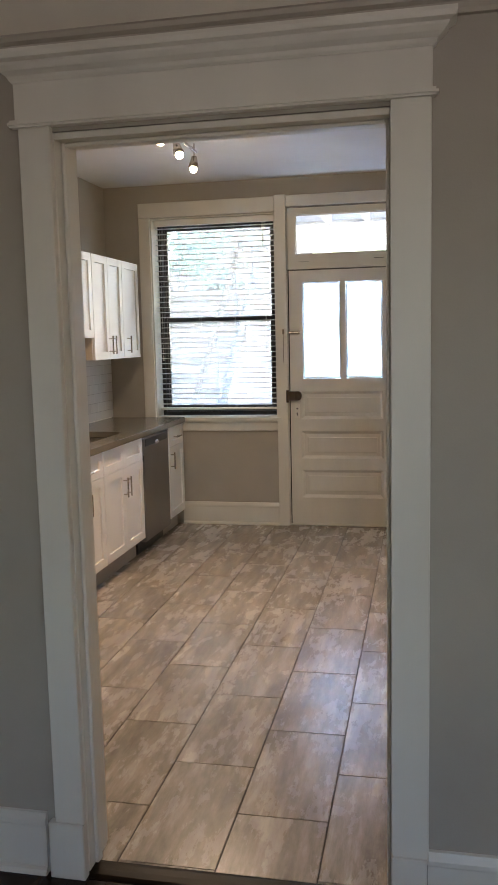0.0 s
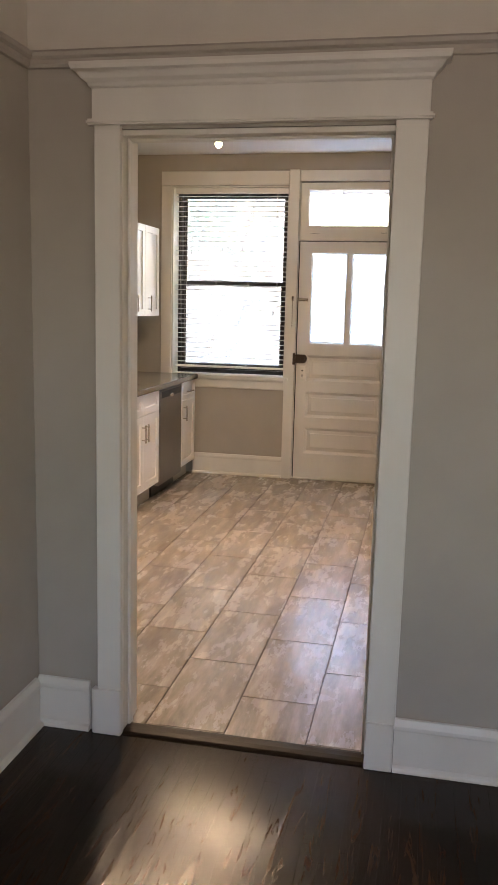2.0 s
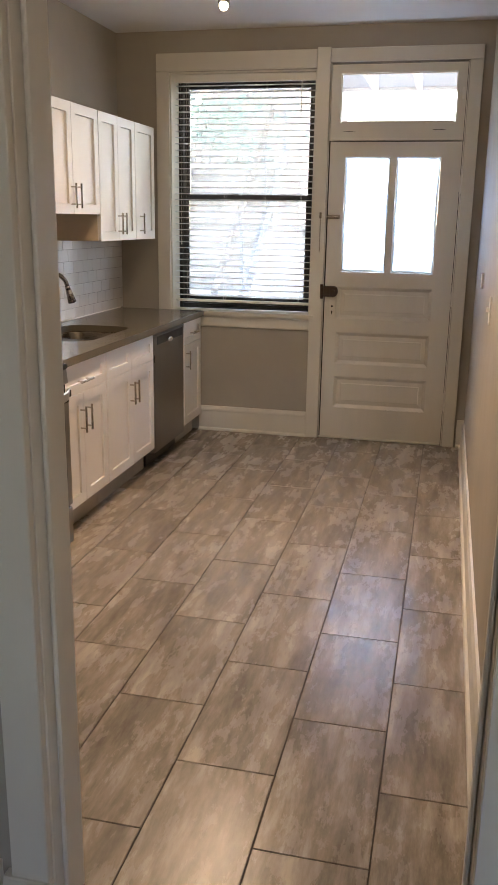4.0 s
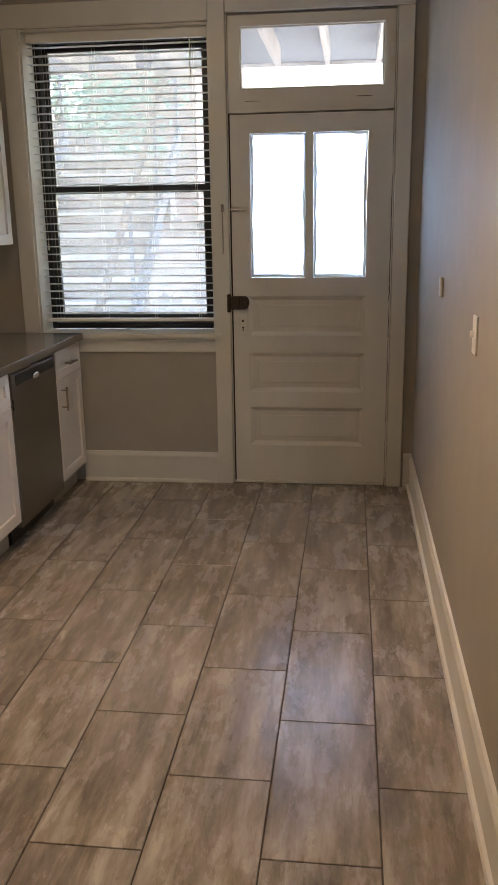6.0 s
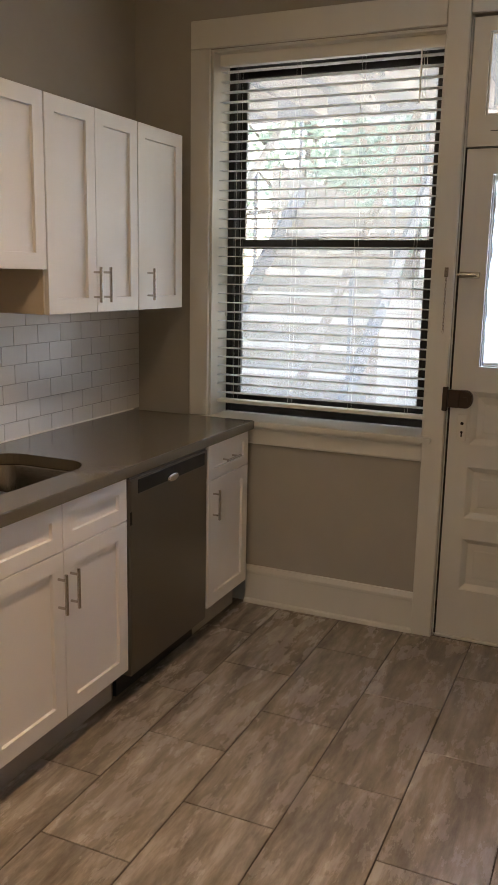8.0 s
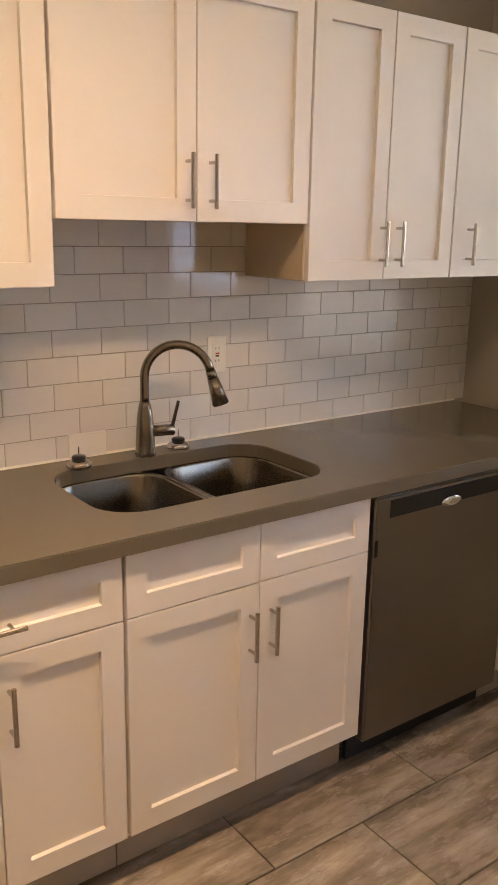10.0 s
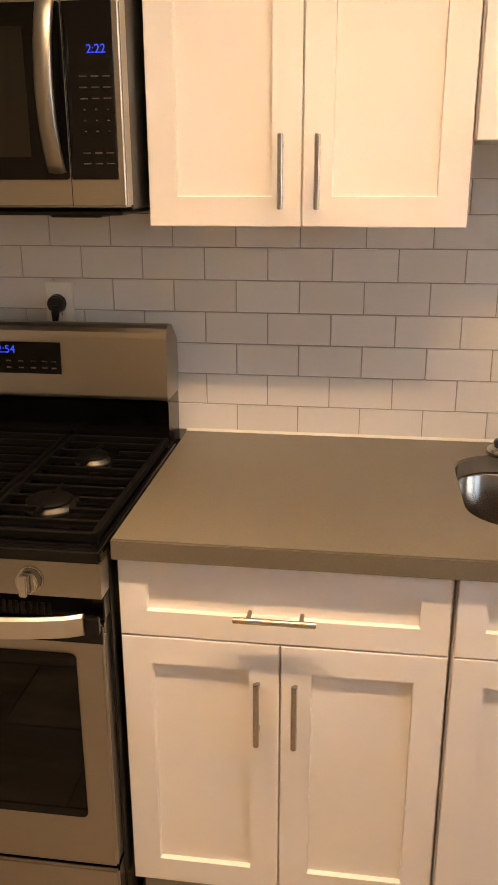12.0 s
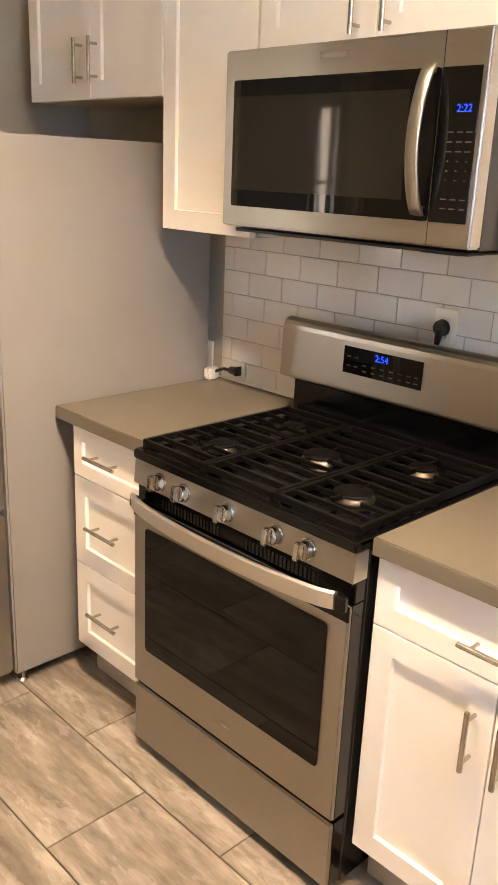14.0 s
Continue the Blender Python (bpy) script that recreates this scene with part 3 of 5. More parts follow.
for cx in (bx0 + 0.09, (bx0 + bx1) / 2 - 0.14, (bx0 + bx1) / 2 + 0.16, bx1 - 0.09):
    bmv = rod((cx, by - 0.027, 1.0), (cx, by - 0.027, 2.548), 0.0009, sides=5)
    rod((cx, by + 0.027, 1.0), (cx, by + 0.027, 2.548), 0.0009, sides=5, bm=bmv)
    part("ladder_cord", bmv, CORDM, blind)
part("tilt_wand", rod((bx1 - 0.10, by - 0.036, 2.33), (bx1 - 0.10, by - 0.036, 2.546), 0.0035, sides=8), PLASTIC, blind)
bmv = rod((bx0 + 0.05, by - 0.036, 1.45), (bx0 + 0.05, by - 0.036, 2.546), 0.0012, sides=6)
rod((bx0 + 0.05, by - 0.036, 1.41), (bx0 + 0.05, by - 0.036, 1.45), 0.006, 0.003, 8, bm=bmv)
part("pull_cord", bmv, CORDM, blind)

# back door
dl, dr, dt, dy = -1.031, -0.133, 2.130, YF + 0.004
door = thing("door_1", -0.58, YF + 0.02, 0.01, "closed old white back door with frosted panes above panels", "door", kind="structure")


def holed(x0, z0, x1, z1, y0, y1, holes, bev=0.0):
    """An upright board with rectangular openings, from strips."""
    bm = bmesh.new()
    xs = sorted({x0, x1, *[h[0] for h in holes], *[h[2] for h in holes]})
    zs = sorted({z0, z1, *[h[1] for h in holes], *[h[3] for h in holes]})
    grid = {}

    def vert(i, j, y):
        key = (i, j, y)
        if key not in grid:
            grid[key] = bm.verts.new((xs[i], y, zs[j]))
        return grid[key]
    solid = lambda i, j: 0 <= i < len(xs) - 1 and 0 <= j < len(zs) - 1 and not any(h[0] <= (xs[i] + xs[i + 1]) / 2 <= h[2] and h[1] <= (zs[j] + zs[j + 1]) / 2 <= h[3] for h in holes)
    for i in range(len(xs) - 1):
        for j in range(len(zs) - 1):
            if not solid(i, j):
                continue
            for y in (y0, y1):
                bm.faces.new([vert(i, j, y), vert(i + 1, j, y), vert(i + 1, j + 1, y), vert(i, j + 1, y)])
            for di, dj, a, b in ((-1, 0, (i, j), (i, j + 1)), (1, 0, (i + 1, j), (i + 1, j + 1)), (0, -1, (i, j), (i + 1, j)), (0, 1, (i, j + 1), (i + 1, j + 1))):
                if not solid(i + di, j + dj):
                    bm.faces.new([vert(*a, y0), vert(*b, y0), vert(*b, y1), vert(*a, y1)])
    if bev:
        edges = [e for e in bm.edges if len(e.link_faces) == 2 and e.calc_face_angle(0) > 1 and all(abs(v.co.y - y0) < 1e-5 for v in e.verts)]
        bmesh.ops.bevel(bm, geom=edges, offset=bev, segments=1, affect="EDGES")
    return bm


PX0, PX1 = -0.942, -0.262
PANELS = [(0.240, 0.478), (0.572, 0.806), (0.905, 1.138)]
GZ0, GZ1 = 1.243, 2.030
holes = [(PX0, a, PX1, b) for a, b in PANELS] + [(-0.922, GZ0, -0.610, GZ1), (-0.566, GZ0, -0.268, GZ1)]
part("door_leaf", holed(dl, 0.016, dr, dt, dy, dy + 0.042, holes, 0.004), OLD, door)
for a, b in PANELS:
    bm = box(PX0 - 0.001, dy + 0.004, a - 0.001, PX1 + 0.001, dy + 0.034, b + 0.001)
    face = min(bm.faces, key=lambda f: f.calc_center_median().y)
    for width, back in ((0.003, 0.0), (0.020, 0.015), (0.003, 0.002), (0.026, -0.003), (0.006, -0.003)):
        bmesh.ops.inset_region(bm, faces=[face], thickness=width, use_even_offset=True)
        for v in face.verts:
            v.co.y += back
    part("panel", bm, OLD, door)
for x0, x1 in ((-0.922, -0.610), (-0.566, -0.268)):
    part("pane", box(x0 + 0.001, dy + 0.020, GZ0 + 0.001, x1 - 0.001, dy + 0.023, GZ1 - 0.001), FILM, door, "frosted white glass pane")
    bm = frame_box(x0 + 0.001, GZ0 + 0.001, x1 - 0.001, GZ1 - 0.001, dy + 0.009, dy + 0.019, 0.008, 0.008, 0.008, 0.003)
    part("glazing_bead", bm, OLD, door)
rf = random.Random(11)
for x0, x1 in ((-0.922, -0.610), (-0.566, -0.268)):
    bm = bmesh.new()
    lo, hi = (x0 + 0.008, GZ0 + 0.008), (x1 - 0.008, GZ1 - 0.008)
    corners = [(lo[0], lo[1], 0, 1), (lo[0], hi[1], 1, 0), (hi[0], hi[1], 0, -1), (hi[0], lo[1], -1, 0)]
    for cx, cz, ux, uz in corners:
        ln = hi[1] - lo[1] if uz else hi[0] - lo[0]
        nx, nz = uz, -ux
        steps = int(ln / 0.012)
        prev, w0 = None, 0.004
        for k in range(steps + 1):
            w0 = min(0.011, max(0.001, w0 + rf.uniform(-0.003, 0.003)))
            d = ln * k / steps
            p = (cx + ux * d, cz + uz * d)
            q = (p[0] + nx * w0, p[1] + nz * w0)
            pair = [bm.verts.new((p[0], dy + 0.0192, p[1])), bm.verts.new((q[0], dy + 0.0192, q[1]))]
            if prev:
                bm.faces.new((prev[0], prev[1], pair[1], pair[0]))
            prev = pair
    part("putty_edge", bm, OLD, door, "ragged putty and paint round the pane", kind="stuff")
bm = bmesh.new()
ring = [(-0.990, 1.064), (-0.962, 1.064)] + [(-0.962 + 0.027 * math.sin(radians(a)), 1.102 - 0.038 * math.cos(radians(a))) for a in range(15, 180, 15)] + [(-0.962, 1.140), (-0.990, 1.140)]
f_ = bm.faces.new([bm.verts.new((x, dy - 0.001, z)) for x, z in ring])
ex = bmesh.ops.extrude_face_region(bm, geom=[f_])
bmesh.ops.translate(bm, verts=[v for v in ex["geom"] if isinstance(v, bmesh.types.BMVert)], vec=(0, -0.028, 0))
bmesh.ops.bevel(bm, geom=[e for e in bm.edges if all(v.co.y < dy - 0.02 for v in e.verts)], offset=0.004, segments=2, affect="EDGES")
part("night_latch", bm, BRONZE, door, "dark bronze surface latch with a rounded end")
bm = box(-1.062, dy - 0.038, 1.048, -1.040, dy - 0.012, 1.152, 0.003)
box(-1.040, dy - 0.028, 1.064, -0.990, dy - 0.004, 1.140, 0.003, bm=bm)
for z in (1.075, 1.10, 1.125):
    rod((-1.051, dy - 0.0385, z), (-1.051, dy - 0.0375, z), 0.004, sides=8, bm=bm)
rod((-0.967, dy - 0.034, 1.10), (-0.967, dy - 0.027, 1.10), 0.014, sides=16, bm=bm)
part("latch_keeper", bm, BRONZE, door, "dark bronze latch keeper")
part("key_plate", box(-0.996, dy - 0.006, 0.915, -0.955, dy - 0.0005, 1.035, 0.002), CREAM, door, "painted key plate")
bm = rod((-0.975, dy - 0.0078, 0.995), (-0.975, dy - 0.0062, 0.995), 0.007, sides=12)
rod((-0.975, dy - 0.0078, 0.957), (-0.975, dy - 0.0062, 0.957), 0.0055, sides=12, bm=bm)
box(-0.978, dy - 0.0078, 0.936, -0.972, dy - 0.0062, 0.956, bm=bm)
part("keyhole", bm, DARK, door)
bm = box(-1.030, dy - 0.012, 1.612, -0.945, dy - 0.001, 1.638, 0.002)
rod((-1.036, dy - 0.016, 1.625), (-0.955, dy - 0.016, 1.625), 0.007, sides=12, bm=bm)
part("slide_bolt", bm, NICKEL, door, "worn chrome slide bolt")
for z0, z1 in ((0.262, 0.40), (1.02, 1.13), (1.79, 1.90)):
    bm = rod((dr + 0.006, dy - 0.009, z0), (dr + 0.006, dy - 0.009, z1), 0.0065, sides=10)
    rod((dr + 0.006, dy - 0.009, z1), (dr + 0.006, dy - 0.009, z1 + 0.012), 0.004, 0.006, 10, bm=bm)
    part("hinge", bm, OLD, door, "paint-covered hinge")
chain = bmesh.new()
box(-1.086, cy - 0.014, 1.615, -1.070, cy - 0.0065, 1.655, 0.001, bm=chain)
for k in range(16):
    z = 1.608 - 0.0145 * k
    ring = [(-1.078 + 0.0035 * math.cos(a) * (1 if k % 2 else 0.3), cy - 0.010 + 0.0035 * math.cos(a) * (0.3 if k % 2 else 1), z + 0.010 * math.sin(a)) for a in [2 * math.pi * j / 8 for j in range(9)]]
    tube(ring, 0.0011, 5, bm=chain)
tagged(part("door_chain", chain, NICKEL, None, "worn metal door chain hanging by the back door"), category="door chain")

wear = bmesh.new()
for z0, z1, w0 in ((1.02, 1.19, 0.007), (1.20, 1.62, 0.004), (1.62, 1.76, 0.003), (0.90, 1.02, 0.004), (0.66, 0.76, 0.005), (0.26, 0.275, 0.009), (0.40, 0.415, 0.008), (0.016, 0.05, 0.010), (1.79, 1.80, 0.010)):
    z = z0
    while z < z1:
        z2 = min(z1, z + rf.uniform(0.012, 0.045))
        xx = dr + 0.0015 + rf.uniform(-0.0018, 0.0018)
        w1 = w0 * rf.uniform(0.5, 1.1)
        box(xx - w1 / 2, dy - 0.0016, z, xx + w1 / 2, dy - 0.0004, z2 - 0.0005, bm=wear)
        z = z2
for x0, x1, z in ((-0.945, -0.862, 2.196), (-0.335, -0.252, 2.206)):
    for k in range(5):
        a0, a1 = x0 + (x1 - x0) * k / 5, x0 + (x1 - x0) * (k + 1) / 5
        box(a0, YF + 0.0045, z + rf.uniform(-0.001, 0.001), a1, YF + 0.0056, z + rf.uniform(0.002, 0.004), bm=wear)
part("paint_crack", wear, DARK, door, "dark cracks in the old paint along the hinge side", kind="stuff")
# added dark fillers: draw the door gap's shade and close light leaks
bm = box(dl - 0.0084, YF + 0.0025, 0.016, dl - 0.0002, YF + 0.0475, 2.136)
box(dr - 0.002, YF + 0.0465, 0.016, dr + 0.0036, YF + 0.0475, 2.136, bm=bm)
box(dl + 0.002, YF + 0.0465, 2.128, dr - 0.002, YF + 0.0475, 2.138, bm=bm)
box(-0.1345, YF + 0.040, 2.137, -0.1275, YF + 0.046, 2.638, bm=bm)
box(-1.0405, YF + 0.040, 2.137, -1.0345, YF + 0.046, 2.638, bm=bm)
box(-1.036, YF + 0.0455, 2.622, -0.133, YF + 0.0475, 2.639, bm=bm)
part("weather_strip", bm, DARK, wincase, "dark filler strip that draws the shade in the gap round the door")

# frame of door and transom
bm = box(DX0 + 0.001, YF + 0.001, 0.0, dl - 0.0085, YF + 0.10, DZ1 - 0.001)
box(dr + 0.004, YF + 0.001, 0.0, DX1 - 0.001, YF + 0.10, DZ1 - 0.001, bm=bm)
box(DX0 + 0.003, YF + 0.048, 0.02, DX0 + 0.030, YF + 0.075, 2.135, bm=bm)
box(DX1 - 0.030, YF + 0.048, 0.02, DX1 - 0.003, YF + 0.075, 2.135, bm=bm)
box(dl - 0.002, YF + 0.048, 2.10, dr + 0.002, YF + 0.075, 2.20, bm=bm)
part("door_frame", bm, TRIM, wincase)
tran = thing("transom_window", -0.58, YF + 0.02, 2.14, "clear transom window in a white painted frame above the back door", "window", kind="structure")
part("transom_frame", holed(DX0 + 0.010, 2.139, DX1 - 0.010, 2.630, YF + 0.006, YF + 0.045, [(-0.972, 2.258, -0.190, 2.575)], 0.004), TRIM, tran)
part("glazing_bead", frame_box(-0.971, 2.259, -0.191, 2.574, YF + 0.016, YF + 0.026, 0.009, 0.009, 0.009, 0.003), TRIM, tran)
part("pane", box(-0.971, YF + 0.027, 2.259, -0.191, YF + 0.030, 2.574), CLEAN, tran).visible_shadow = False
bm = rod((-0.150, YF - 0.006, 2.45), (-0.150, YF + 0.004, 2.45), 0.012, 0.006, 12)
rod((-0.150, YF - 0.020, 2.45), (-0.150, YF - 0.006, 2.45), 0.010, 0.007, 12, bm=bm)
box(-0.158, YF - 0.001, 2.40, -0.142, YF + 0.004, 2.47, 0.001, bm=bm)
part("transom_latch", bm, CREAM, tran, "painted knob latch")
part("door_sill", box(DX0 + 0.012, YF - 0.004, 0.001, DX1 - 0.012, YF + 0.30, 0.014, 0.003), TRIM, wincase)

# wall fittings


def switch(name, x, y, z, side, label, kind):
    t = thing(name, x, y, z - 0.06, label, kind)
    part("cover_plate", box(x - side * 0.0005, y - 0.037, z - 0.059, x + side * 0.006, y + 0.037, z + 0.059, 0.002), PLASTIC, t)
    return t


s = switch("light_switch", XR, 4.77, 1.225, -1, "white wall switch on the bare grey kitchen wall", "light switch")
part("toggle", box(XR - 0.018, 4.765, 1.218, XR - 0.006, 4.776, 1.238, 0.002), PLASTIC, s)
th_ = thing("door_stop_hook", XR, 5.76, 1.25, "small white fitting on the bare kitchen wall near the back door", "wall fitting")
part("cover_plate", box(XR - 0.014, 5.735, 1.25, XR + 0.0005, 5.785, 1.33, 0.004), PLASTIC, th_)

# ---- cabinets ----
XF, XU = -1.969, -2.309      # backs of the base fronts and of the wall cabinets' fronts
T = 0.019


def carcass(name, y0, y1, z0, z1, front, label, category, toe=True, hollow=False):
    t = thing(name, (XL + front) / 2, (y0 + y1) / 2, 0 if toe else z0, label, category)
    if hollow:
        bm = box(XL + 0.002, y0 + 0.0005, z0, front - 0.001, y0 + 0.018, z1, 0.001)
        box(XL + 0.002, y1 - 0.018, z0, front - 0.001, y1 - 0.0005, z1, 0.001, bm=bm)
        box(XL + 0.002, y0 + 0.018, z0, front - 0.001, y1 - 0.018, z0 + 0.018, bm=bm)
        box(front - 0.020, y0 + 0.018, z0 + 0.018, front - 0.001, y1 - 0.018, z1, bm=bm)
        part("body", bm, CAB, t)
        part("toe_kick", box(front - 0.075, y0 + 0.001, 0.001, front - 0.060, y1 - 0.001, z0 - 0.001), TOE, t, "grey toe kick board")
    elif toe:
        part("body", box(XL + 0.002, y0 + 0.0005, z0, front - 0.001, y1 - 0.0005, z1, 0.001), CAB, t)
        part("toe_kick", box(front - 0.075, y0 + 0.001, 0.001, front - 0.060, y1 - 0.001, z0 - 0.001), TOE, t, "grey toe kick board")
    else:
        part("body", box(XL + 0.002, y0 + 0.0005, z0, front - 0.001, y1 - 0.0005, z1, 0.001), CAB, t)
        part("bottom_panel", box(XL + 0.003, y0 + 0.002, z0 - 0.003, front - 0.012, y1 - 0.002, z0 - 0.0005), BOX, t, "raw birch underside")
    return t


def front_with_pull(t, x, y0, z0, y1, z1, hy, hz, upright, length=0.137, label="", drawer=False, rail=0.057, handle=True):
    d = part("drawer_front" if drawer else "door", shaker(x, y0, z0, y1, z1, rail), CAB, t, label)
    if handle:
        part("handle", pull(x + T, hy, hz, length, upright), NICKEL, d, "brushed nickel bar pull")
    return d


ZT, ZD, ZB = 0.888, 0.727, 0.142
GAP = 0.0015
# end cabinet by the window wall
c = carcass("base_cabinet", 6.552, 6.985, 0.130, 0.891, XF, "narrow white shaker base cabinet beside the dishwasher", "kitchen cabinet")
front_with_pull(c, XF, 6.555, ZD + GAP, 6.965, ZT, 6.745, 0.800, False, rail=0.045, drawer=True)
front_with_pull(c, XF, 6.555, ZB, 6.965, ZD - GAP, 6.600, 0.615, True)
# sink cabinet
c = carcass("sink_cabinet", 5.137, 5.902, 0.130, 0.891, XF, "white shaker sink cabinet with two doors under two false drawers", "kitchen cabinet", hollow=True)
for a, b in ((5.140, 5.518), (5.521, 5.899)):
    front_with_pull(c, XF, a, ZD + GAP, b, ZT, 0, 0, True, rail=0.052, drawer=True, handle=False)
front_with_pull(c, XF, 5.140, ZB, 5.518, ZD - GAP, 5.490, 0.593, True)
front_with_pull(c, XF, 5.521, ZB, 5.899, ZD - GAP, 5.556, 0.593, True)
# drawer over two doors, by the range
c = carcass("drawer_cabinet", 4.520, 5.135, 0.130, 0.891, XF, "white shaker base cabinet with one drawer over two doors", "kitchen cabinet")
front_with_pull(c, XF, 4.523, ZD + GAP, 5.130, ZT, 4.818, 0.792, False, 0.150, rail=0.052, drawer=True)
front_with_pull(c, XF, 4.523, ZB, 4.825, ZD - GAP, 4.785, 0.593, True)
front_with_pull(c, XF, 4.828, ZB, 5.130, ZD - GAP, 4.856, 0.593, True)
# three drawers by the fridge
c = carcass("drawer_cabinet", 3.345, 3.752, 0.130, 0.891, XF, "narrow white shaker cabinet of three drawers beside the fridge", "kitchen cabinet")
for z0, z1 in ((ZD + GAP, ZT), (0.436 + GAP, ZD - GAP), (ZB, 0.436 - GAP)):
    front_with_pull(c, XF, 3.360, z0, 3.735, z1, 3.535, (z0 + z1) / 2 + 0.004, False, 0.150, rail=0.045 if z1 == ZT else 0.057, drawer=True)

# wall cabinets
UT = 2.221
c = carcass("wall_cabinet", 6.545, 6.932, 1.455, UT, XU, "white shaker wall cabinet with one door above the worktop corner", "kitchen cabinet", False)
front_with_pull(c, XU, 6.547, 1.452, 6.930, UT, 6.622, 1.560, True)
c = carcass("wall_cabinet", 5.925, 6.543, 1.455, UT, XU, "tall white shaker wall cabinet with two doors next to the sink", "kitchen cabinet", False)
front_with_pull(c, XU, 5.928, 1.452, 6.233, UT, 6.215, 1.560, True)
front_with_pull(c, XU, 6.236, 1.452, 6.541, UT, 6.284, 1.560, True)
part("side_panel", box(XL + 0.012, 5.9232, 1.4555, XU - 0.004, 5.9252, 1.614), BOX, c, "raw birch side")
c = carcass("wall_cabinet", 5.147, 5.923, 1.618, UT, XU, "short white shaker wall cabinet with two doors above the sink", "kitchen cabinet", False)
front_with_pull(c, XU, 5.150, 1.615, 5.541, UT, 5.512, 1.716, True)
front_with_pull(c, XU, 5.544, 1.615, 5.920, UT, 5.584, 1.716, True)
c = carcass("wall_cabinet", 4.520, 5.145, 1.460, UT, XU, "tall white shaker wall cabinet with two doors beside the microwave", "kitchen cabinet", False)
front_with_pull(c, XU, 4.523, 1.457, 4.825, UT, 4.787, 1.560, True)
front_with_pull(c, XU, 4.828, 1.457, 5.142, UT, 4.857, 1.560, True)
part("side_panel", box(XL + 0.012, 5.1448, 1.4605, XU - 0.004, 5.1468, 1.614), BOX, c, "raw birch side")
c = carcass("wall_cabinet", 3.750, 4.518, 1.925, UT, XU, "shallow white shaker wall cabinet with two doors above the microwave", "kitchen cabinet", False)
front_with_pull(c, XU, 3.753, 1.922, 4.132, UT, 4.080, 2.010, True)
front_with_pull(c, XU, 4.135, 1.922, 4.515, UT, 4.170, 2.010, True)
c = carcass("wall_cabinet", 3.352, 3.748, 1.460, UT, XU, "narrow tall white shaker wall cabinet between the fridge and the microwave", "kitchen cabinet", False)
front_with_pull(c, XU, 3.354, 1.457, 3.744, UT, 3.715, 1.56, True, handle=False)
c = carcass("wall_cabinet", 2.595, 3.350, 1.838, UT, XU, "short white shaker wall cabinet with two doors above the fridge", "kitchen cabinet", False)
front_with_pull(c, XU, 2.598, 1.835, 2.972, UT, 2.925, 1.950, True)
front_with_pull(c, XU, 2.975, 1.835, 3.348, UT, 3.010, 1.950, True)

# worktops
XC, CT, CB = -1.932, 0.932, 0.892
SX0, SX1, SY0, SY1 = -2.495, -2.075, 5.168, 5.878


def round_rect(x0, y0, x1, y1, r, seg=7):
    pts = []
    for cx, cy_, a0 in ((x1 - r, y1 - r, 0), (x0 + r, y1 - r, 90), (x0 + r, y0 + r, 180), (x1 - r, y0 + r, 270)):
        for k in range(seg + 1):
            a = radians(a0 + 90 * k / seg)
            pts.append((cx + r * math.cos(a), cy_ + r * math.sin(a)))
    return pts


def slab_with_hole(x0, y0, x1, y1, z0, z1, hole):
    bm = bmesh.new()
    outer = [(x1, y1), (x0, y1), (x0, y0), (x1, y0)]
    n = len(hole) // 4
    lay = {}
    for z in (z0, z1):
        lay[z] = ([bm.verts.new((*p, z)) for p in outer], [bm.verts.new((*p, z)) for p in hole])
        o, h = lay[z]
        for q in range(4):
            for k in range(n - 1):
                bm.faces.new((o[q], h[q * n + k], h[q * n + k + 1]))
            bm.faces.new((o[q], h[q * n + n - 1], h[(q * n + n) % len(h)], o[(q + 1) % 4]))
    for idx, m_ in ((0, 4), (1, len(hole))):
        a, b = lay[z0][idx], lay[z1][idx]
        for k in range(m_):
            bm.faces.new((a[k], a[(k + 1) % m_], b[(k + 1) % m_], b[k]))
    bmesh.ops.recalc_face_normals(bm, faces=bm.faces)
    edges = [e for e in bm.edges if len(e.link_faces) == 2 and e.calc_face_angle(0) > 1 and all(abs(v.co.z - z1) < 1e-5 for v in e.verts)]
    bmesh.ops.bevel(bm, geom=edges, offset=0.003, segments=2, affect="EDGES")
    return bm


for y0, y1, lab in ((4.518, 6.989, "long grey-brown quartz worktop with an undermounted double sink"), (3.290, 3.753, "short grey-brown quartz worktop between the fridge and the range")):
    wt = thing("worktop", (XL + XC) / 2, (y0 + y1) / 2, CB, lab, "worktop")
    slab = slab_with_hole(XL + 0.011, y0, XC, y1, CB, CT, round_rect(SX0, SY0, SX1, SY1, 0.11)) if y0 > 4 else box(XL + 0.011, y0, CB, XC, y1, CT, 0.003, seg=2)
    part("slab", slab, QUARTZ, wt)
    part("caulk", sweep_y([(XL + 0.0105, CT + 0.0003), (XL + 0.0165, CT + 0.0003), (XL + 0.0105, CT + 0.006)], y0, y1), PLASTIC, wt, "white caulk line")


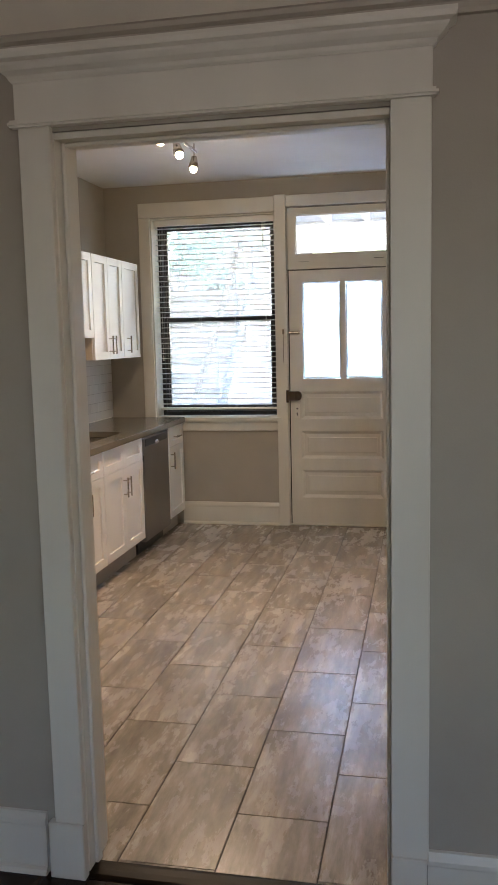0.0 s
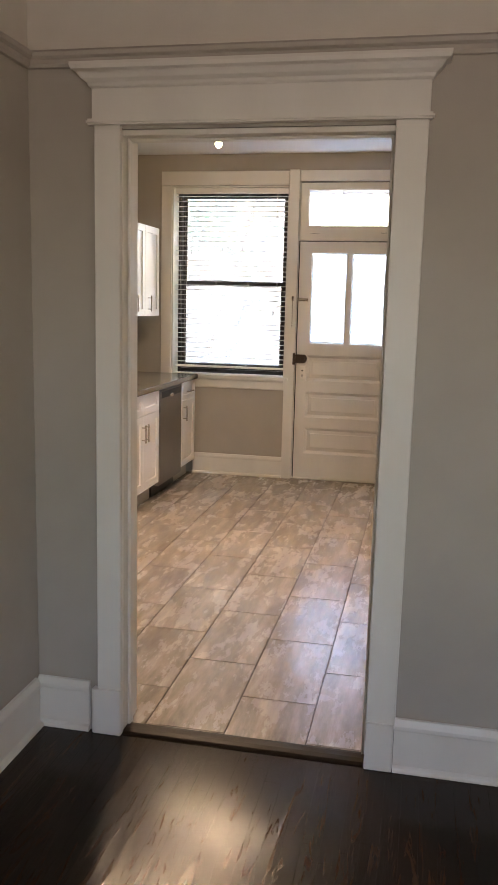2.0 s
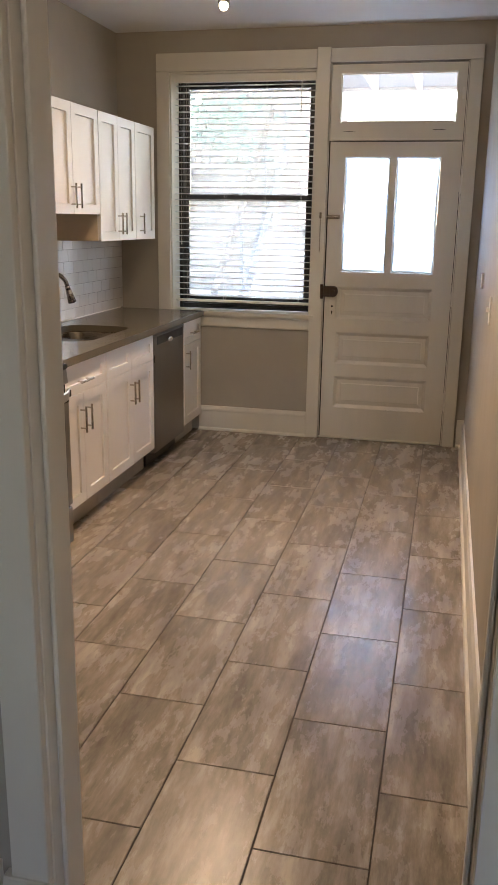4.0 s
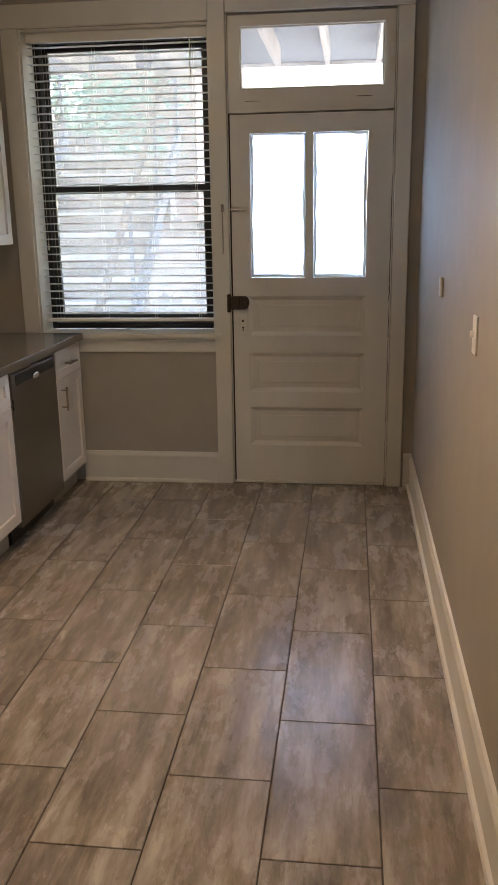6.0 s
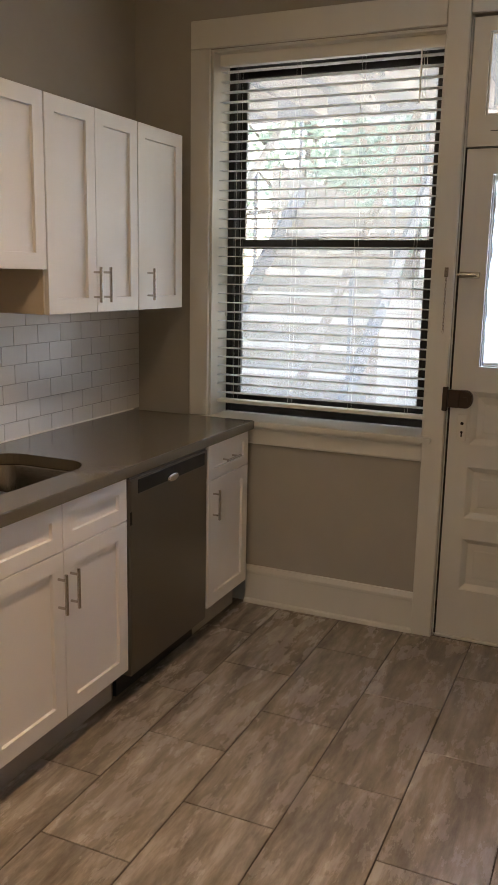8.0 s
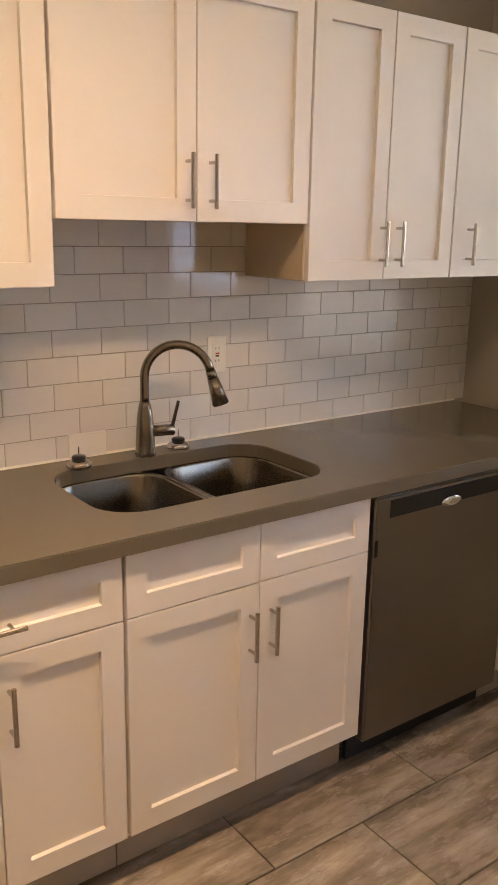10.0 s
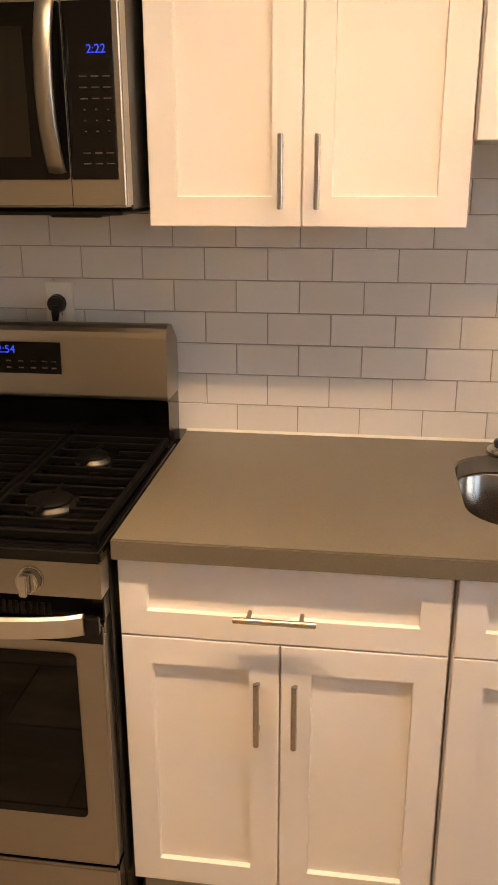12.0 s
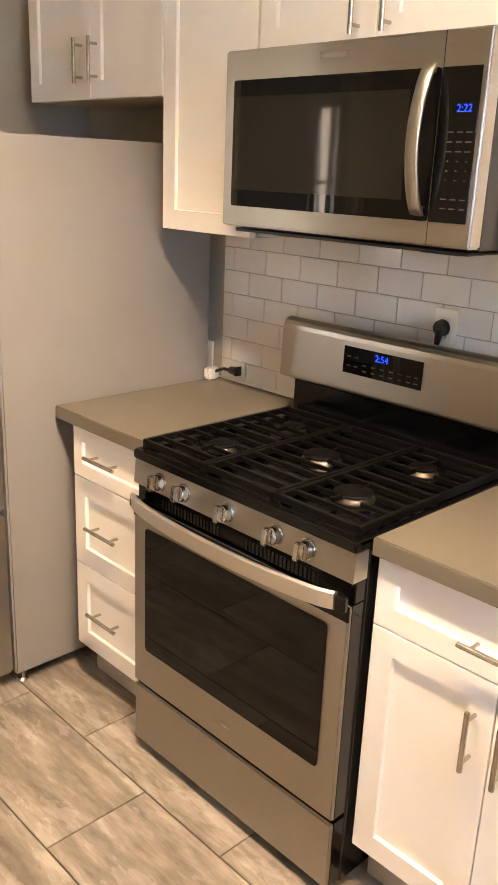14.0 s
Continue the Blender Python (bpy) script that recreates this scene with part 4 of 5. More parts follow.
def bowl(x0, y0, x1, y1, r):
    bm = bmesh.new()
    rings = []
    for inset, z, rr in ((-0.012, 0.891, r + 0.012), (0.0, 0.8905, r), (0.004, 0.884, r), (0.010, 0.75, r), (0.018, 0.71, r * 0.95), (0.045, 0.692, r * 0.7), (0.09, 0.686, r * 0.4)):
        rings.append([bm.verts.new((*p, z)) for p in round_rect(x0 + inset, y0 + inset, x1 - inset, y1 - inset, rr, 8)])
    for a, b in zip(rings, rings[1:]):
        k = len(a)
        for i in range(k):
            bm.faces.new((a[i], a[(i + 1) % k], b[(i + 1) % k], b[i]))
    bm.faces.new(rings[-1])
    return bm


sink = thing("sink", (SX0 + SX1) / 2, (SY0 + SY1) / 2, 0.67, "stainless steel double bowl undermount sink", "sink")
for a, b in ((SY0 + 0.002, 5.509), (5.535, SY1 - 0.002)):
    bo = part("bowl", bowl(SX0 + 0.004, a, SX1 - 0.004, b, 0.085), SINKM, sink, "", True)
    part("drain", lathe([(0.040, 0), (0.043, 0.001), (0.043, 0.003), (0.030, 0.002), (0.026, 0.001)], ((SX0 + SX1) / 2, (a + b) / 2, 0.6868), 20), CHROME, bo, "chrome drain", True)
part("divider", box(SX0 + 0.006, 5.510, 0.862, SX1 - 0.006, 5.534, 0.880, 0.006, seg=3), SINKM, sink)

# tap
fx, fy = -2.520, 5.508
tap = thing("kitchen_tap", fx, fy, CT, "brushed nickel gooseneck pull-down kitchen tap", "kitchen tap")
part("tap_body", lathe([(0.031, 0), (0.032, 0.003), (0.030, 0.012), (0.028, 0.06), (0.024, 0.12), (0.019, 0.150), (0.015, 0.165)], (fx, fy, CT + 0.0005), 28), FAUCET, tap, "", True)
arc = [(fx, fy, CT + 0.15)] + [(fx, fy, CT + 0.15 + 0.03 * k) for k in range(1, 3)]
R = 0.098
ux, uy = 0.55, 0.835
for k in range(0, 17):
    a = math.pi - k * (math.pi * 0.93) / 16
    d = R + R * math.cos(a)
    arc.append((fx + d * ux, fy + d * uy, CT + 0.238 + R * math.sin(a)))
part("gooseneck", tube(arc, 0.0135, 18), FAUCET, tap, "", True)
e1, e0 = Vector(arc[-1]), Vector(arc[-2])
dn = (e1 - e0).normalized()
sp = part("spray_head", rod(e1, e1 + dn * 0.02, 0.015, 0.016, 20), FAUCET, tap, "", True)
part("spray_cone", rod(e1 + dn * 0.021, e1 + dn * 0.105, 0.0165, 0.026, 24, bevel=0.002), FAUCET, sp, "flared spray cone", True)
bm = rod((fx + 0.01, fy + 0.02, CT + 0.075), (fx + 0.025, fy + 0.085, CT + 0.075), 0.017, sides=20, bevel=0.002)
part("valve", bm, FAUCET, tap, "", True)
part("lever", rod((fx + 0.026, fy + 0.078, CT + 0.085), (fx + 0.040, fy + 0.092, CT + 0.165), 0.006, 0.005, 12, bevel=0.001), FAUCET, tap)
for hx, hy in ((-2.505, 5.285), (-2.535, 5.632)):
    t = thing("hole_cover", hx, hy, CT, "metal cap with a black stopper standing beside the sink", "sink fitting", "sink caps")
    part("ring", lathe([(0.034, 0), (0.036, 0.004), (0.034, 0.014), (0.027, 0.020), (0.020, 0.022)], (hx, hy, CT + 0.0005), 24), NICKEL, t, "", True)
    part("stopper", lathe([(0.020, 0), (0.021, 0.010), (0.018, 0.014), (0.006, 0.015)], (hx, hy, CT + 0.0215), 18), BLACKP, t, "black rubber stopper", True)
    part("stem", rod((hx, hy, CT + 0.036), (hx, hy, CT + 0.062), 0.002, sides=8), CHROME, t)

# outlets on the backsplash
XS = XL + 0.009


def outlet(y, z, label, gfci=False, plug=False, blank=False):
    h, w = (0.058, 0.036)
    if blank:
        h, w = 0.040, 0.060
    t = thing("wall_outlet", XS, y, z - h, label, "wall outlet")
    pl = part("cover_plate", box(XS + 0.0005, y - w, z - h, XS + 0.006, y + w, z + h, 0.002), PLASTIC, t)
    if blank:
        return t
    part("socket", box(XS + 0.006, y - 0.017, z - 0.034, XS + 0.009, y + 0.017, z + 0.034, 0.001), PLASTIC, t)
    for dz in (-0.020, 0.020):
        for dy_ in (-0.006, 0.006):
            part("slot", box(XS + 0.0092, y + dy_ - 0.001, z + dz - 0.004, XS + 0.0096, y + dy_ + 0.001, z + dz + 0.004), DARK, t)
    if gfci:
        part("reset_button", box(XS + 0.009, y - 0.007, z + 0.001, XS + 0.0105, y + 0.007, z + 0.006, 0.0004), RED, t, "red reset button")
        part("test_button", box(XS + 0.009, y - 0.007, z - 0.007, XS + 0.0105, y + 0.007, z - 0.002, 0.0004), BLACKP, t, "black test button")
    if plug:
        bm = rod((XS + 0.010, y - 0.003, z + 0.006), (XS + 0.032, y - 0.003, z + 0.006), 0.024, 0.020, 20, bevel=0.003)
        rod((XS + 0.026, y - 0.003, z + 0.004), (XS + 0.030, y - 0.006, z - 0.045), 0.013, 0.006, 12, bm=bm)
        tube([(XS + 0.03, y - 0.004, z - 0.02), (XS + 0.034, y - 0.006, z - 0.06), (XS + 0.03, y - 0.006, z - 0.12), (XS + 0.03, y - 0.006, z - 0.2)], 0.004, 8, bm=bm)
        part("plug", bm, BLACKP, t, "black plug with its cord")
    return t


outlet(5.814, 1.206, "white outlet with red test button on the tiled backsplash", gfci=True)
outlet(5.355, 0.966, "blank white cover plate low on the tiled backsplash", blank=True)
outlet(4.205, 1.245, "white outlet with a black plug behind the range", plug=True)
XW = XL + 0.0005
t = thing("wall_outlet", XW, 3.215, 0.93, "white outlet on the wall behind the fridge", "wall outlet")
part("cover_plate", box(XW, 3.18, 0.935, XW + 0.006, 3.25, 1.05, 0.002), PLASTIC, t)
cord = thing("power_cord", -2.56, 3.36, CT, "black plug and white adaptor on the worktop beside the fridge", "power cord")
bm = rod((-2.566, 3.385, CT + 0.046), (-2.560, 3.432, CT + 0.050), 0.012, 0.017, 12, bevel=0.003)
box(-2.575, 3.425, CT + 0.034, -2.545, 3.436, CT + 0.066, 0.003, bm=bm)
part("plug_body", bm, BLACKP, cord, "black moulded plug")
part("cable", tube([(-2.560, 3.310, CT + 0.026), (-2.566, 3.325, CT + 0.034), (-2.568, 3.350, CT + 0.043), (-2.566, 3.385, CT + 0.046)], 0.006, 8), BLACKP, cord, "", True)
part("adaptor", box(-2.580, 3.285, CT + 0.0005, -2.530, 3.318, CT + 0.042, 0.006, seg=2), PLASTIC, cord, "white adaptor")

# ---- dishwasher ----
dw = thing("dishwasher", -2.25, 6.226, 0, "stainless steel dishwasher with a black control strip under the worktop", "dishwasher")
dy0, dy1, dx = 5.918, 6.546, -1.952
part("tub", box(-2.54, dy0, 0.10, dx - 0.045, dy1, 0.886, 0.003), BLACKP, dw, "black tub sides")
part("door", box(dx - 0.044, dy0 + 0.004, 0.10, dx, dy1 - 0.004, 0.876, 0.006, seg=3), STEELD, dw)
part("control_strip", box(dx - 0.010, dy0 + 0.06, 0.808, dx + 0.002, dy1 - 0.03, 0.864, 0.003), BLACKP, dw, "black control strip")
part("top_edge", box(dx - 0.043, dy0 + 0.004, 0.8775, dx - 0.003, dy1 - 0.004, 0.885, 0.002), BLACKP, dw)
badge = lathe([(0.026, 0), (0.026, 0.004), (0.020, 0.007), (0.006, 0.008)], (0, 0, 0), 24)
badge.transform(Matrix.Translation((dx + 0.003, 6.235, 0.818)) @ Matrix.Rotation(radians(90), 4, "Y") @ Matrix.Diagonal((0.62, 1.7, 1, 1)))
part("handle_pocket", badge, CHROME, dw, "bright oval grip", True)
part("kick_plate", box(dx - 0.085, dy0 + 0.004, 0.005, dx - 0.070, dy1 - 0.004, 0.083), BLACKP, dw, "black kick plate")
part("vent", box(dx - 0.002, dy0 + 0.008, 0.70, dx + 0.001, dy0 + 0.020, 0.75, 0.001), BLACKP, dw)

# ---- range ----
ry0, ry1 = 3.757, 4.515
rng = thing("gas_range", -2.25, (ry0 + ry1) / 2, 0, "freestanding stainless steel gas range with five burners", "gas range")
rx = -1.895
part("body", box(XL + 0.02, ry0 + 0.003, 0.03, rx - 0.035, ry1 - 0.003, 0.912, 0.003), ENAMEL, rng, "black enamel sides")
for a, b in ((-2.50, ry0 + 0.05), (-2.50, ry1 - 0.05), (-2.00, ry0 + 0.05), (-2.00, ry1 - 0.05)):
    part("foot", rod((a, b, 0.001), (a, b, 0.03), 0.018, 0.014, 12), BLACKP, rng)
sd = part("storage_drawer", box(rx + 0.000, ry0 + 0.004, 0.035, rx + 0.012, ry1 - 0.004, 0.222, 0.005, seg=3), STEEL, rng, "stainless storage drawer front")
part("drawer_box", box(rx - 0.034, ry0 + 0.006, 0.037, rx - 0.0005, ry1 - 0.006, 0.220), ENAMEL, sd, "black drawer box")
ZO, ZP = 0.232, 0.782
bm = box(rx + 0.001, ry0 + 0.004, ZO, rx + 0.014, ry1 - 0.004, ZP, 0.005, seg=3)
od = part("oven_door", bm, STEEL, rng, "stainless oven door")
part("door_liner", box(rx - 0.034, ry0 + 0.006, ZO + 0.002, rx + 0.0005, ry1 - 0.006, ZP - 0.002), ENAMEL, od, "black door liner")
wy0, wy1, wz0, wz1 = ry0 + 0.058, ry1 - 0.058, 0.352, 0.722
bm = bmesh.new()
pts = round_rect(wy0, wz0, wy1, wz1, 0.012, 5)
a = [bm.verts.new((rx + 0.0145, p[0], p[1])) for p in pts]
b = [bm.verts.new((rx + 0.0165, p[0], p[1])) for p in pts]
bm.faces.new(a)
bm.faces.new(b)
for i in range(len(a)):
    bm.faces.new((a[i], a[(i + 1) % len(a)], b[(i + 1) % len(a)], b[i]))
part("oven_window", bm, BGLASS, od, "black glass oven window")
part("door_badge", box(rx + 0.0142, 4.105, 0.283, rx + 0.0150, 4.165, 0.292, 0.0002), NICKEL, od, "small plain badge")
part("top_band", box(rx + 0.0100, ry0 + 0.005, 0.745, rx + 0.0150, ry1 - 0.005, 0.7815, 0.001), ENAMEL, od, "black band behind the handle")
# curved flat handle
bm = bmesh.new()
sec = []
for k in range(25):
    u = k / 24
    y = ry0 + 0.016 + u * (ry1 - ry0 - 0.050)
    out = rx + 0.026 + 0.044 * math.sin(math.pi * u) ** 0.6
    zc = 0.790
    sec.append([bm.verts.new(v) for v in ((out, y, zc - 0.021), (out + 0.005, y, zc - 0.018), (out + 0.008, y, zc + 0.019), (out + 0.003, y, zc + 0.024), (out - 0.005, y, zc + 0.021), (out - 0.005, y, zc - 0.019))])
for a, b in zip(sec, sec[1:]):
    for i in range(6):
        bm.faces.new((a[i], a[(i + 1) % 6], b[(i + 1) % 6], b[i]))
bm.faces.new(sec[0])
bm.faces.new(sec[-1])
part("oven_handle", bm, HANDLEM, od, "long bowed flat stainless handle")
for y in (ry0 + 0.020, ry1 - 0.020):
    part("handle_mount", box(rx + 0.0155, y - 0.014, 0.772, rx + 0.030, y + 0.014, 0.806, 0.003), ENAMEL, od)
part("vent_strip", box(rx - 0.034, ry0 + 0.004, 0.784, rx - 0.002, ry1 - 0.004, 0.834, 0.002), ENAMEL, rng, "black vent strip")
for k in range(44):
    y = ry0 + 0.11 + k * 0.0125
    if abs(k - 21) > 3:
        part("vent_fin", box(rx - 0.0018, y, 0.79, rx - 0.0002, y + 0.006, 0.815), BLACKP, rng)
cp = sweep_y([(rx - 0.034, 0.836), (rx + 0.012, 0.836), (rx + 0.006, 0.902), (rx - 0.034, 0.902)], ry0 + 0.003, ry1 - 0.003)
part("control_panel", cp, STEEL, rng, "sloped stainless control panel")
kd = Vector((0.065, 0, 0.006)).normalized()
for k, ky in enumerate((3.872, 3.967, 4.126, 4.286, 4.382)):
    base_ = Vector((rx + 0.0088, ky, 0.868))
    bm = rod(base_, base_ + kd * 0.006, 0.025, 0.024, 28, bevel=0.001)
    rod(base_ + kd * 0.0062, base_ + kd * 0.024, 0.0220, 0.0205, 28, bevel=0.002, bm=bm)
    kn = part("knob", bm, KNOB, rng, "silver metal burner knob")
    g = box(-0.0205, -0.0075, 0.0, 0.0205, 0.0075, 0.017, 0.002, seg=2)
    across = Vector((0, 1, 0))
    g.transform(Matrix.Translation(base_ + kd * 0.0242) @ Matrix([kd.cross(across), across, kd]).transposed().to_4x4())
    part("grip", g, KNOB, kn)
# cooktop
zt = 0.913
ct = bmesh.new()
box(XL + 0.10, ry0 + 0.001, zt, rx + 0.002, ry1 - 0.001, zt + 0.018, 0.006, bm=ct, seg=3)
part("cooktop", ct, ENAMEL, rng, "black enamel cooktop")
part("cooktop_front", box(rx - 0.05, ry0 + 0.001, 0.9035, rx + 0.014, ry1 - 0.001, 0.9300, 0.005, seg=3), ENAMEL, rng)
BURNERS = [(-2.06, 3.915, 0.040), (-2.33, 3.915, 0.034), (-2.20, 4.136, 0.048), (-2.06, 4.357, 0.046), (-2.33, 4.357, 0.036)]
for bx, by_, br in BURNERS:
    bu = part("burner", lathe([(br + 0.004, 0), (br + 0.004, 0.006), (br - 0.003, 0.010), (br - 0.003, 0.015), (br - 0.006, 0.016)], (bx, by_, zt + 0.0185), 28), BURN, rng, "", True)
    part("burner_cap", lathe([(br - 0.001, 0), (br, 0.003), (br - 0.004, 0.006), (0.004, 0.007)], (bx, by_, zt + 0.0347), 28), IRON, bu, "black iron cap", True)
gz = zt + 0.038
GX0, GX1 = -2.462, -1.905
for g0, g1 in ((ry0 + 0.012, 4.012), (4.016, 4.256), (4.260, ry1 - 0.012)):
    gr = bmesh.new()
    w = 0.012
    box(GX0, g0, gz - 0.014, GX1, g0 + w, gz + 0.004, 0.002, bm=gr)
    box(GX0, g1 - w, gz - 0.014, GX1, g1, gz + 0.004, 0.002, bm=gr)
    box(GX0, g0 + w, gz - 0.014, GX0 + w, g1 - w, gz + 0.003, 0.002, bm=gr)
    box(GX1 - w, g0 + w, gz - 0.014, GX1, g1 - w, gz + 0.003, 0.002, bm=gr)
    for k in range(1, 10):
        x = GX0 + (GX1 - GX0) * k / 10
        if k == 5:
            box(x - 0.006, g0 + w, gz - 0.010, x + 0.006, g1 - w, gz + 0.003, 0.002, bm=gr)
        else:
            near = any(abs(x - b_[0]) < 0.045 and g0 < b_[1] < g1 for b_ in BURNERS)
            mid, hole = (g0 + g1) / 2, (0.032 if near else 0.0)
            if near:
                box(x - 0.004, g0 + w, gz - 0.008, x + 0.004, mid - hole, gz + 0.003, 0.0015, bm=gr)
                box(x - 0.004, mid + hole, gz - 0.008, x + 0.004, g1 - w, gz + 0.003, 0.0015, bm=gr)
            else:
                box(x - 0.004, g0 + w, gz - 0.008, x + 0.004, g1 - w, gz + 0.003, 0.0015, bm=gr)
    for b_ in BURNERS:
        if g0 < b_[1] < g1:
            for s_ in (-1, 1):
                box(b_[0] + s_ * 0.022, b_[1] - 0.004, gz - 0.008, b_[0] + s_ * 0.075, b_[1] + 0.004, gz + 0.0045, 0.0015, bm=gr)
    for x in (GX0 + 0.006, GX1 - 0.006):
        for y in (g0 + 0.006, g1 - 0.006):
            box(x - 0.006, y - 0.006, zt + 0.0185, x + 0.006, y + 0.006, gz - 0.013, bm=gr)
    part("grate", gr, IRON, rng, "cast iron grate")
# backguard
bg = sweep_y([(XL + 0.022, 0.912), (XL + 0.130, 0.912), (XL + 0.130, 1.035), (XL + 0.155, 1.048), (XL + 0.165, 1.060), (XL + 0.165, 1.066), (XL + 0.022, 1.066)], ry0 + 0.014, ry1 - 0.014)
part("backguard_base", bg, ENAMEL, rng, "black backguard base")
pr = [(XL + 0.070, 1.055), (XL + 0.180, 1.055), (XL + 0.185, 1.058), (XL + 0.186, 1.064), (XL + 0.180, 1.200), (XL + 0.178, 1.212), (XL + 0.172, 1.222), (XL + 0.162, 1.228), (XL + 0.150, 1.230), (XL + 0.125, 1.224), (XL + 0.070, 1.180)]
bm = sweep_y(pr, ry0 + 0.002, ry1 - 0.002)
back = part("backguard", bm, STEEL, rng, "stainless backguard")
px = XL + 0.1855
bm = sweep_y([(px - 0.003, 1.112), (px + 0.001, 1.112), (px - 0.0015, 1.186), (px - 0.005, 1.186)], 4.000, 4.262)
part("clock_panel", bm, BGLASS, back, "black touch panel")
UPX = Matrix.Rotation(radians(90), 4, "Z") @ Matrix.Rotation(radians(90), 4, "X")
text("clock_digits", "2:54", 0.026, Matrix.Translation((px + 0.0006, 4.131, 1.168)) @ UPX, LED, back, "blue clock digits")
bm = bmesh.new()
for k, y in enumerate((4.020, 4.045, 4.075, 4.105, 4.135, 4.165, 4.195, 4.222, 4.245)):
    for z in (1.126, 1.142) if 2 <= k <= 6 or k in (7, 8) else (1.134, 1.160):
        box(px + 0.0002, y - 0.006, z - 0.002, px + 0.0012, y + 0.006, z + 0.001, bm=bm)
part("panel_marks", bm, INK, back, "unreadable grey panel marks", kind="stuff")

# ---- microwave ----
my0, my1, mz0, mz1, mx = 3.760, 4.512, 1.488, 1.918, -2.170
mw = thing("microwave", -2.38, (my0 + my1) / 2, mz0, "over-the-range stainless steel microwave with a black glass door", "microwave")
part("body", box(XL + 0.012, my0 + 0.002, mz0 + 0.004, mx - 0.045, my1 - 0.002, mz1 - 0.001, 0.003), BLACKP, mw, "dark metal body")
bm = box(mx - 0.044, my0, mz0 + 0.010, mx, my1, mz1 - 0.003, 0.004, seg=3)
part("front_frame", bm, STEEL, mw, "stainless front")
split = 4.409
bm = bmesh.new()
pts = round_rect(my0 + 0.036, mz0 + 0.060, split - 0.004, mz1 - 0.072, 0.006, 4)
for x, f in ((mx + 0.0005, 0), (mx + 0.003, 1)):
    ring_ = [bm.verts.new((x, p[0], p[1])) for p in pts]
    bm.faces.new(ring_)
    if f:
        for i in range(len(pts)):
            bm.faces.new((prev[i], prev[(i + 1) % len(pts)], ring_[(i + 1) % len(pts)], ring_[i]))
    prev = ring_
mdoor = part("door_glass", bm, BGLASS, mw, "black glass door")
part("window_screen", box(mx + 0.0032, my0 + 0.045, mz0 + 0.100, mx + 0.0036, split - 0.075, mz1 - 0.110), MESH, mdoor, "dark perforated screen")
part("control_panel", box(mx + 0.0005, split, mz0 + 0.060, mx + 0.003, 4.499, mz1 - 0.072, 0.0008), BGLASS, mw, "black control panel")
text("clock_digits", "2:22", 0.021, Matrix.Translation((mx + 0.0034, 4.468, 1.768)) @ UPX, LED, mw, "blue clock digits")
bm = bmesh.new()
for r in range(9):
    z = 1.724 - r * 0.0185
    for q in range(3 if r != 6 else 0):
        y = 4.441 + q * 0.022
        hw = 0.002 if 3 <= r <= 5 else 0.007
        box(mx + 0.0031, y - hw, z - 0.0011, mx + 0.0034, y + hw, z + 0.0011, bm=bm)
part("panel_marks", bm, INK, mw, "unreadable pale key marks", kind="stuff")
part("seam", box(mx + 0.0002, split - 0.0025, mz0 + 0.012, mx + 0.0006, split - 0.001, mz1 - 0.005), BLACKP, mw)
part("name_badge", box(mx + 0.0002, 4.075, 1.880, mx + 0.0012, 4.155, 1.893, 0.0003), NICKEL, mw, "plain raised badge")
bm = bmesh.new()
sec = []
for k in range(21):
    u = k / 20
    z = mz0 + 0.072 + u * (mz1 - mz0 - 0.137)
    out = mx + 0.012 + 0.040 * math.sin(math.pi * u) ** 0.7
    yc = 4.386
    sec.append([bm.verts.new(v) for v in ((out, yc - 0.0175, z), (out + 0.006, yc - 0.013, z), (out + 0.008, yc, z), (out + 0.006, yc + 0.013, z), (out, yc + 0.0175, z), (out - 0.005, yc, z))])
for a, b in zip(sec, sec[1:]):
    for i in range(6):
        bm.faces.new((a[i], a[(i + 1) % 6], b[(i + 1) % 6], b[i]))
bm.faces.new(sec[0])
bm.faces.new(sec[-1])
mh = part("handle", bm, STEEL, mw, "bowed stainless handle", True)
for z in (mz0 + 0.080, mz1 - 0.072):
    part("handle_mount", box(mx + 0.003, 4.377, z - 0.010, mx + 0.016, 4.395, z + 0.010, 0.002), STEEL, mh)
bm = box(XL + 0.03, my0 + 0.02, mz0 - 0.006, mx - 0.030, my1 - 0.02, mz0 + 0.003, 0.003)
for y in (3.85, 4.32):
    box(XL + 0.10, y, mz0 - 0.014, mx - 0.10, y + 0.11, mz0 - 0.007, 0.004, bm=bm)
part("underside", bm, BLACKP, mw, "black underside with vents")

# ---- fridge ----
fr0, fr1, fz = 2.520, 3.278, 1.706
fridge = thing("fridge", -2.15, (fr0 + fr1) / 2, 0, "tall fridge with plain grey sides and stainless doors", "fridge")
part("cabinet", box(XL + 0.05, fr0, 0.045, -1.765, fr1, fz, 0.006, seg=2), FRIDGE, fridge, "plain grey metal sides")
part("door", box(-1.759, fr0 + 0.002, 0.62, -1.695, fr1 - 0.002, fz + 0.006, 0.010, seg=3), STEEL, fridge, "stainless fridge door")
part("freezer_drawer", box(-1.759, fr0 + 0.002, 0.055, -1.695, fr1 - 0.002, 0.612, 0.010, seg=3), STEEL, fridge, "stainless freezer drawer")
for z0, z1 in ((0.75, 1.45),):
    bm = rod((-1.645, fr0 + 0.06, z0), (-1.645, fr0 + 0.06, z1), 0.011, bevel=0.002)
    for z in (z0 + 0.04, z1 - 0.04):
        rod((-1.696, fr0 + 0.06, z), (-1.645, fr0 + 0.06, z), 0.008, sides=10, bm=bm)
    part("handle", bm, NICKEL, fridge)
